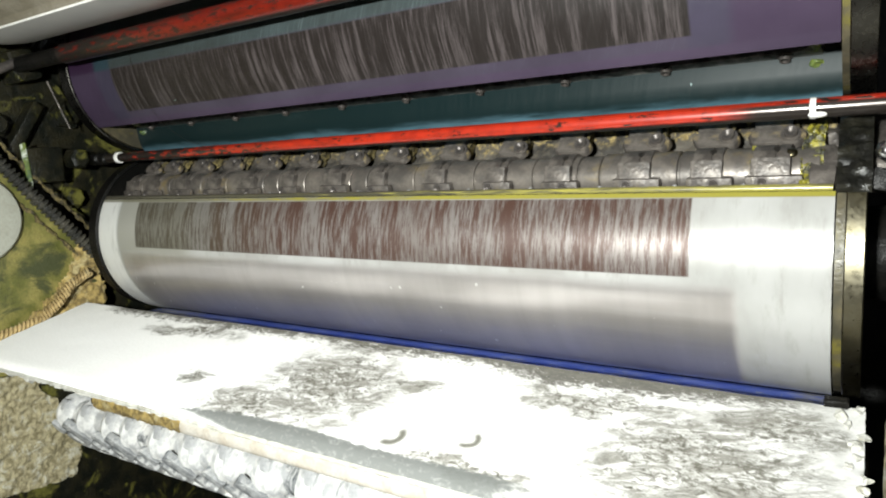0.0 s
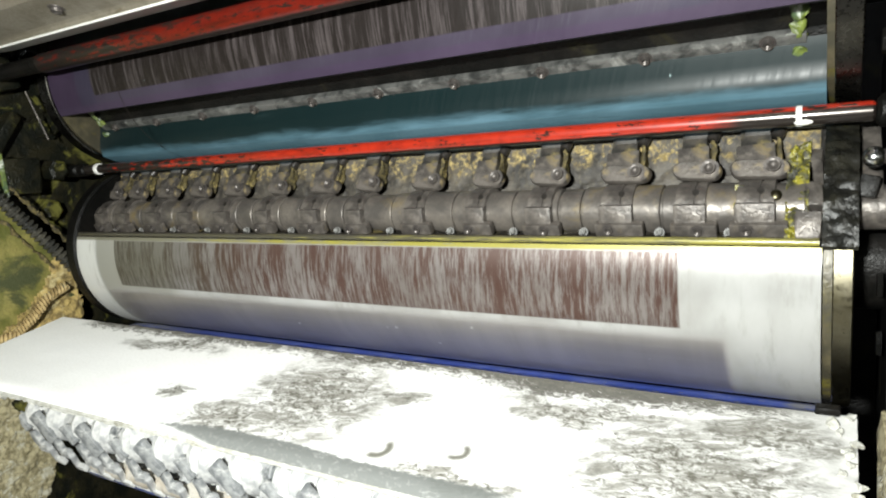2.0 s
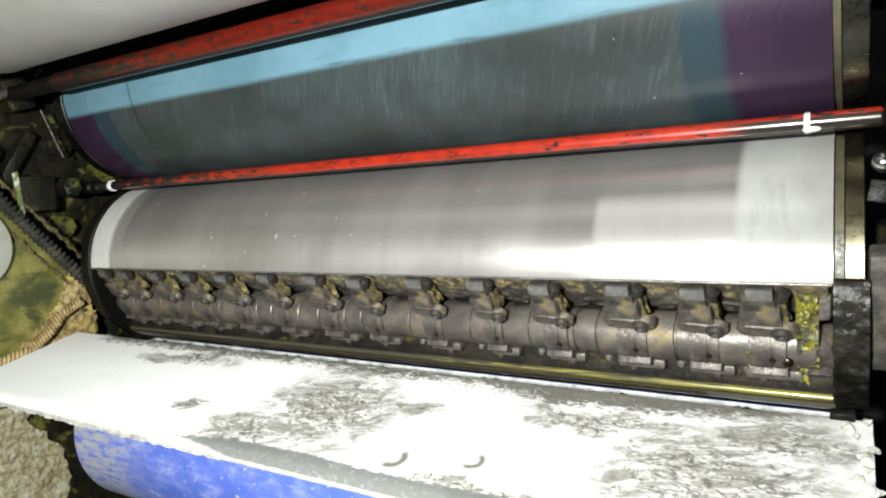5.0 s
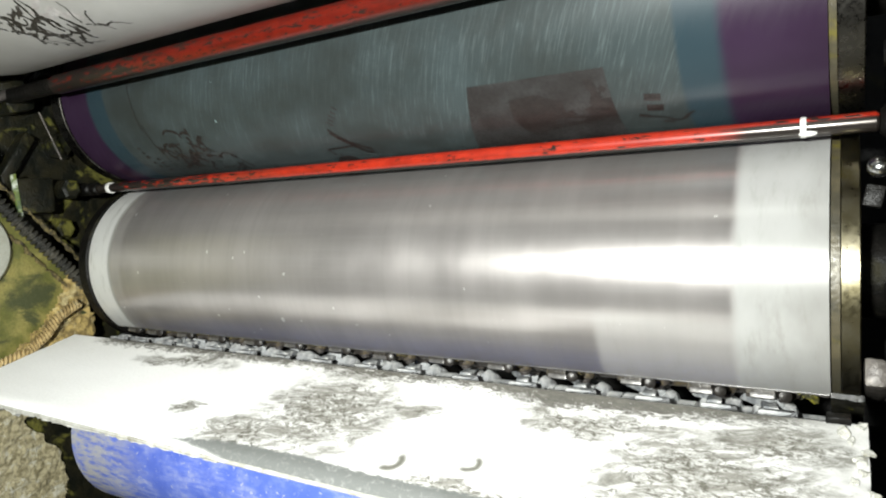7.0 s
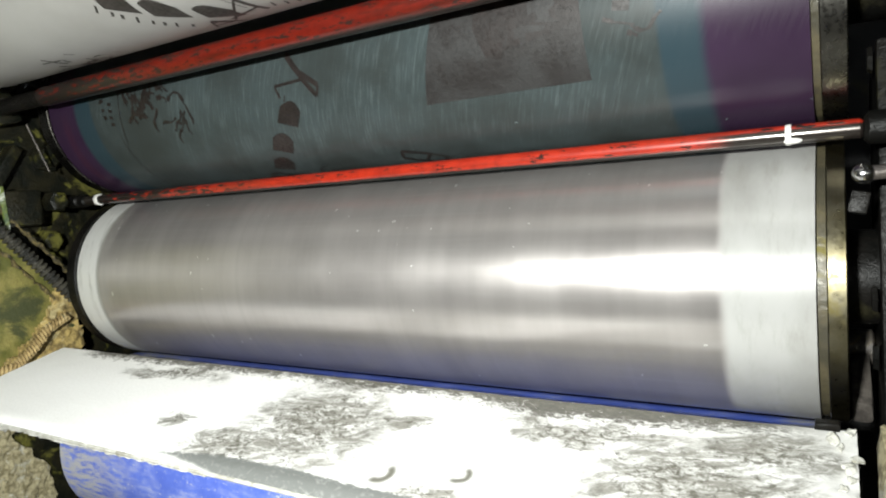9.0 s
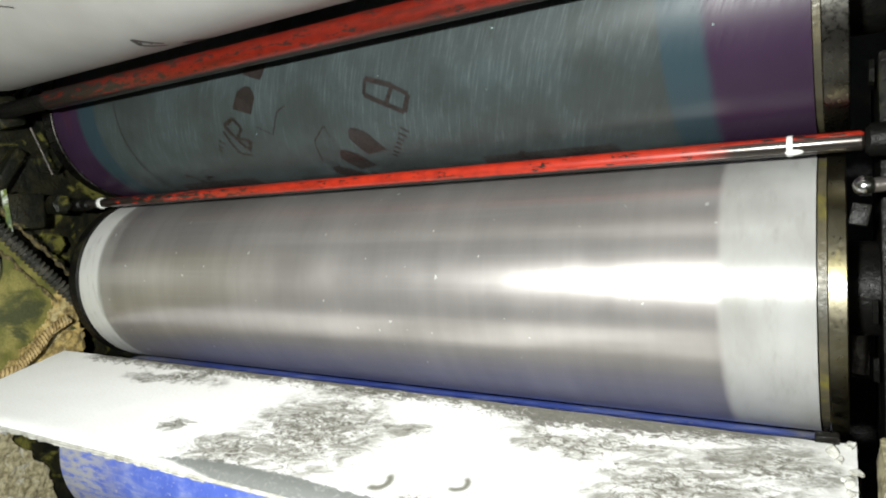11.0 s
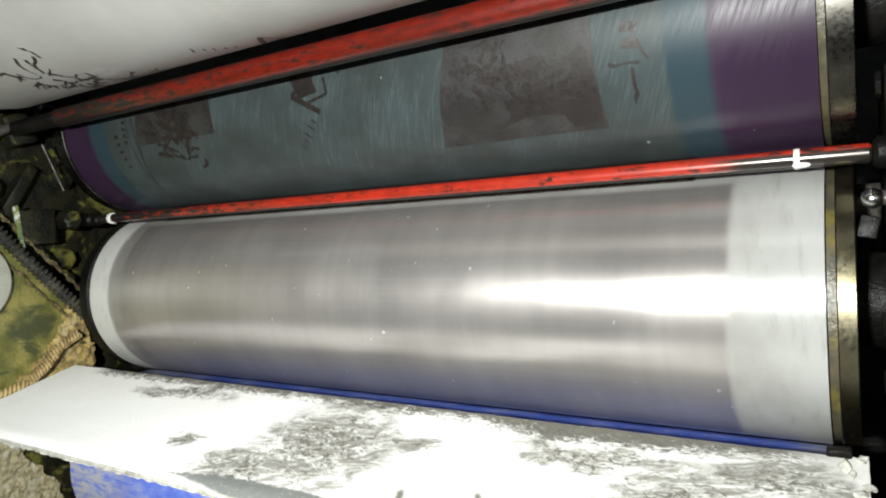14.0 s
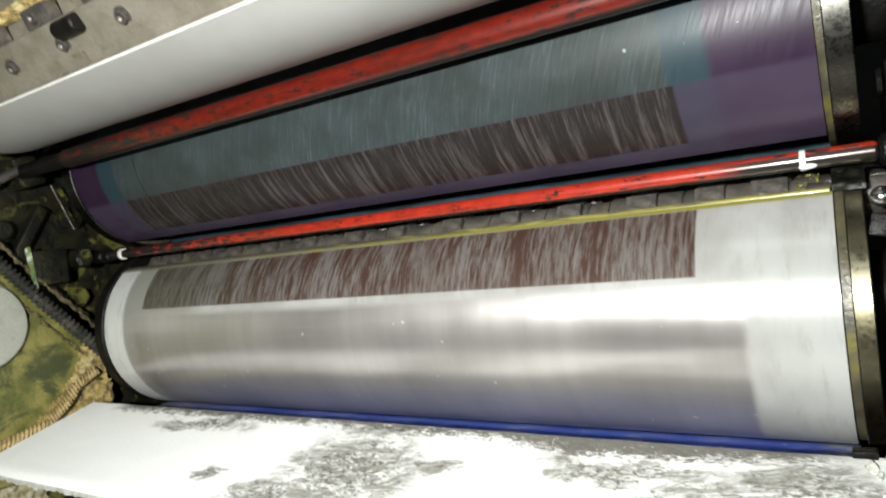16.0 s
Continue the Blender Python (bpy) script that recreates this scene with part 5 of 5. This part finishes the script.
def left_side():
    # green guard panel below the hose, with caked rim
    panel = slab("green_guard_panel", [(-0.55, 0.36), (-0.098, -0.040), (-0.088, -0.110), (-0.080, -0.235), (-0.55, -0.235)], -0.125, -0.078, M_FRAME_GREEN, "oil-streaked green and yellow painted guard panel", "panel", kind="", bevel=0.003)
    ragged_slab("powder_crust", [(-0.128, -0.010), (-0.104, -0.030), (-0.080, -0.112), (-0.076, -0.175), (-0.245, -0.178), (-0.190, -0.130), (-0.162, -0.098), (-0.138, -0.055)], -0.080, -0.074, M_CRUST, "tan crust caked on the guard panel's edge", "crust", 3.0, 0.007, 40)
    ragged_slab("powder_crust", [(-0.315, -0.233), (-0.186, -0.23), (-0.152, -0.243), (-0.17, -0.271), (-0.15, -0.292), (-0.11, -0.336), (-0.096, -0.383), (-0.108, -0.445), (-0.315, -0.445)], -0.125, -0.118, M_POWDER_CRUST, "thick grey and tan powder crust below the tray", "crust", 6.0, 0.0035, 120)
    # ribbed hose
    bm = bmesh.new()

    def ribs(d):
        prof, x = [(0, 0.007)], 0.001
        while x < d - 0.004:
            prof += [(x, 0.0066), (x + 0.0016, 0.0108), (x + 0.0028, 0.0117), (x + 0.0040, 0.0108), (x + 0.0056, 0.0066)]
            x += 0.0092
        return prof + [(d, 0.007)]
    rod_between(bm, (-0.066, -0.345, 0.185), (-0.066, -0.200, 0.045), 0.01, 18, ribs)
    rod_between(bm, (-0.066, -0.203, 0.048), (-0.066, -0.096, -0.048), 0.01, 18, ribs)
    thing("ribbed_hose", bm, M_HOSE, "black corrugated plastic hose along the panel edge", "hose")
    for k, (off, m) in enumerate(((0.020, M_OCHRE), (-0.018, M_OCHRE))):
        bm = bmesh.new()
        rod_between(bm, (-0.076, -0.33 - off * 0.75, 0.17 - off), (-0.076, -0.094 - off * 0.75, -0.042 - off), 0.0026, 10)
        bmesh.ops.subdivide_edges(bm, edges=[e for e in bm.edges if e.calc_length() > 0.1], cuts=90)
        lumpy(bm, 0.0055, 130, k)
        thing("powder_crust", bm, m, "ochre crust caked along the hose", "crust")
    # twisted rope
    path = [Vector(p) for p in ((-0.062, -0.118, -0.072), (-0.060, -0.150, -0.092), (-0.058, -0.172, -0.122), (-0.058, -0.196, -0.146), (-0.058, -0.235, -0.160), (-0.058, -0.275, -0.172))]
    pts = []
    for a, b in zip(path, path[1:]):
        pts += [a.lerp(b, k / 24) for k in range(24)]
    bm = bmesh.new()
    for phase in (0, 2.1, 4.2):
        ring0 = None
        for k, p in enumerate(pts):
            d = (pts[min(k + 1, len(pts) - 1)] - pts[max(k - 1, 0)]).normalized()
            side = d.cross(Vector((1, 0, 0))).normalized()
            up = side.cross(d)
            a = k * 0.55 + phase
            c = p + (side * math.cos(a) + up * math.sin(a)) * 0.0042
            ring = [bm.verts.new(c + (side * math.cos(t) + up * math.sin(t)) * 0.0046) for t in [2 * math.pi * i / 8 for i in range(8)]]
            if ring0:
                for i in range(8):
                    bm.faces.new((ring0[i], ring[i], ring[(i + 1) % 8], ring0[(i + 1) % 8]))
            ring0 = ring
    bmesh.ops.recalc_face_normals(bm, faces=bm.faces)
    lumpy(bm, 0.0012, 220, 2)
    thing("rope", bm, M_ROPE, "dirty tan twisted rope lying on the guard panel", "rope")
    # pale round cover and its bolt
    bm = bmesh.new()
    turned(bm, [(-0.080, 0.068), (-0.070, 0.070), (-0.064, 0.066), (-0.061, 0.05)], 48, Matrix.Translation((0, -0.292, 0.012)))
    thing("round_cover", bm, M_PALE, "pale round plastic cover on the green panel", "cover")
    bolt = bolt_mesh("bolt", 0.008, 0.007, M_BLACK)
    ob = part("bolt", bolt, None, panel, "black socket bolt")
    ob.matrix_basis = Matrix.Translation((-0.079, -0.228, 0.026)) @ Matrix.Rotation(radians(90), 4, "Y")
    # cast brackets in the dark upper corner
    c = empty("bearing_bracket", pose(-0.10, -0.185, 0.105), "ink-black bearing bracket with yellow-green smeared edges", "bracket")
    bm = bmesh.new()
    box(bm, 0.05, 0.062, 0.058, pose(0, 0, 0, 8), 0.005)
    lumpy(bm, 0.002, 80, 1)
    part("body", bm, M_FRAME_DARK, c)
    bm = bmesh.new()
    box(bm, 0.006, 0.007, 0.070, pose(0.026, -0.029, -0.004, 12), 0.002)
    lumpy(bm, 0.002, 160, 4)
    part("ink_smear", bm, M_INK_GREEN, c, "yellow-green ink smear")
    bm = bmesh.new()
    turned(bm, [(0.0, 0.017), (0.03, 0.017), (0.034, 0.012)], 6, pose(0.01, 0.05, 0.015))
    part("nut", bm, M_FRAME_DARK, c)
    bm = bmesh.new()
    bmesh.ops.create_icosphere(bm, subdivisions=2, radius=0.006, matrix=pose(0.030, 0.046, 0.012) @ Matrix.Diagonal((0.6, 1.6, 0.8, 1)))
    part("ink_drop", bm, M_YELLOW_INK, c, "orange-yellow ink drop")
    bm = bmesh.new()
    rod_between(bm, (-0.066, -0.188, 0.240), (-0.062, -0.152, 0.168), 0.0015)
    thing("pin_rod", bm, M_GRIPPER, "thin bright steel rod on the side frame", "rod")
    bm = bmesh.new()
    rod_between(bm, (-0.080, -0.30, 0.215), (-0.075, -0.215, 0.272), 0.007)
    thing("tie_rod", bm, M_STEEL_DARK, "dark oily rod in the frame corner", "rod")
    c = empty("bar_holder", pose(-0.11, -0.215, 0.262), "black clamp that holds the guard tube", "bracket")
    bm = bmesh.new()
    box(bm, 0.06, 0.045, 0.05, pose(0, 0, 0, 25), 0.008)
    lumpy(bm, 0.003, 60, 3)
    part("block", bm, M_FRAME_DARK, c)
    bm = bmesh.new()
    box(bm, 0.03, 0.10, 0.018, pose(-0.002, 0.01, -0.10, 65), 0.004)
    part("link", bm, M_FRAME_DARK, c)
    # clutter of castings behind, lost in the dark
    for k, (y, z, r) in enumerate(((-0.13, 0.20, 0.020), (-0.245, 0.165, 0.016), (-0.165, 0.30, 0.018), (-0.30, 0.26, 0.022), (-0.12, 0.055, 0.016))):
        bm = bmesh.new()
        turned(bm, [(-0.126, r * 1.3), (-0.112, r * 1.3), (-0.112, r), (-0.100, r), (-0.097, r * 0.8)], 6 + 18 * (k % 2), Matrix.Translation((0, y, z)))
        lumpy(bm, 0.001, 90, k)
        thing("frame_nut", bm, M_FRAME_DARK, "oily black nut on the side frame", "nut", group="frame nuts")
    # lower bearing housing beside the transfer cylinder
    bm = bmesh.new()
    turned(bm, [(-0.126, 0.078), (-0.075, 0.078), (-0.070, 0.074), (-0.062, 0.072), (-0.062, 0.06), (-0.045, 0.058), (-0.044, 0.05)], 48, Matrix.Translation((0, *C_T)))
    thing("bearing_housing", bm, M_BLACK, "black bearing housing of the transfer cylinder", "housing")


def right_side():
    c = empty("ball_lever", pose(1.100, -0.118, 0.082), "chromed ball lever on an inky bracket", "lever")
    bm = bmesh.new()
    bmesh.ops.create_icosphere(bm, subdivisions=3, radius=0.0085, matrix=pose(-0.026, -0.008, 0))
    part("ball", bm, M_CHROME, c, "chromed ball")
    bm = bmesh.new()
    rod_between(bm, (-0.024, -0.006, 0), (0.02, 0.0, 0.004), 0.006)
    part("arm", bm, M_STEEL_DARK, c)
    bm = bmesh.new()
    box(bm, 0.014, 0.012, 0.018, pose(-0.029, 0.004, -0.022, 0, 12), 0.002)
    part("tab", bm, M_BLACK, c, "worn steel tab")
    bm = bmesh.new()
    box(bm, 0.040, 0.05, 0.075, pose(0.016, 0.03, 0.005), 0.005)
    lumpy(bm, 0.003, 70, 2)
    part("bracket", bm, M_BLACK, c)
    bm = bmesh.new()
    box(bm, 0.05, 0.16, 0.42, pose(1.112, 0.02, 0.0), 0.004)
    lumpy(bm, 0.002, 50, 5)
    thing("frame_rib", bm, M_BLACK, "oily black rib of the side frame", "rib")
    for k, (y, z) in enumerate(((-0.062, -0.02), (-0.062, 0.19), (-0.062, -0.07))):
        bm = bmesh.new()
        turned(bm, [(1.084, 0.012), (1.080, 0.011), (1.080, 0.006)], 6, Matrix.Translation((0, y, z)))
        thing("frame_nut", bm, M_BLACK, "oily black nut on the side frame", "nut", group="frame nuts")
    bm = bmesh.new()
    box(bm, 0.060, 0.20, 0.05, pose(1.110, -0.225, -0.168, TRAY_SLOPE), 0.006)
    bmesh.ops.subdivide_edges(bm, edges=list(bm.edges), cuts=5, use_grid_fill=True)
    lumpy(bm, 0.006, 70, 7)
    thing("powder_crust", bm, M_POWDER_CRUST, "grey-tan powder crust on the ledge beside the tray", "crust")


left_side()
right_side()

red_rod()
upper_bar()
powder_tray()


motions()
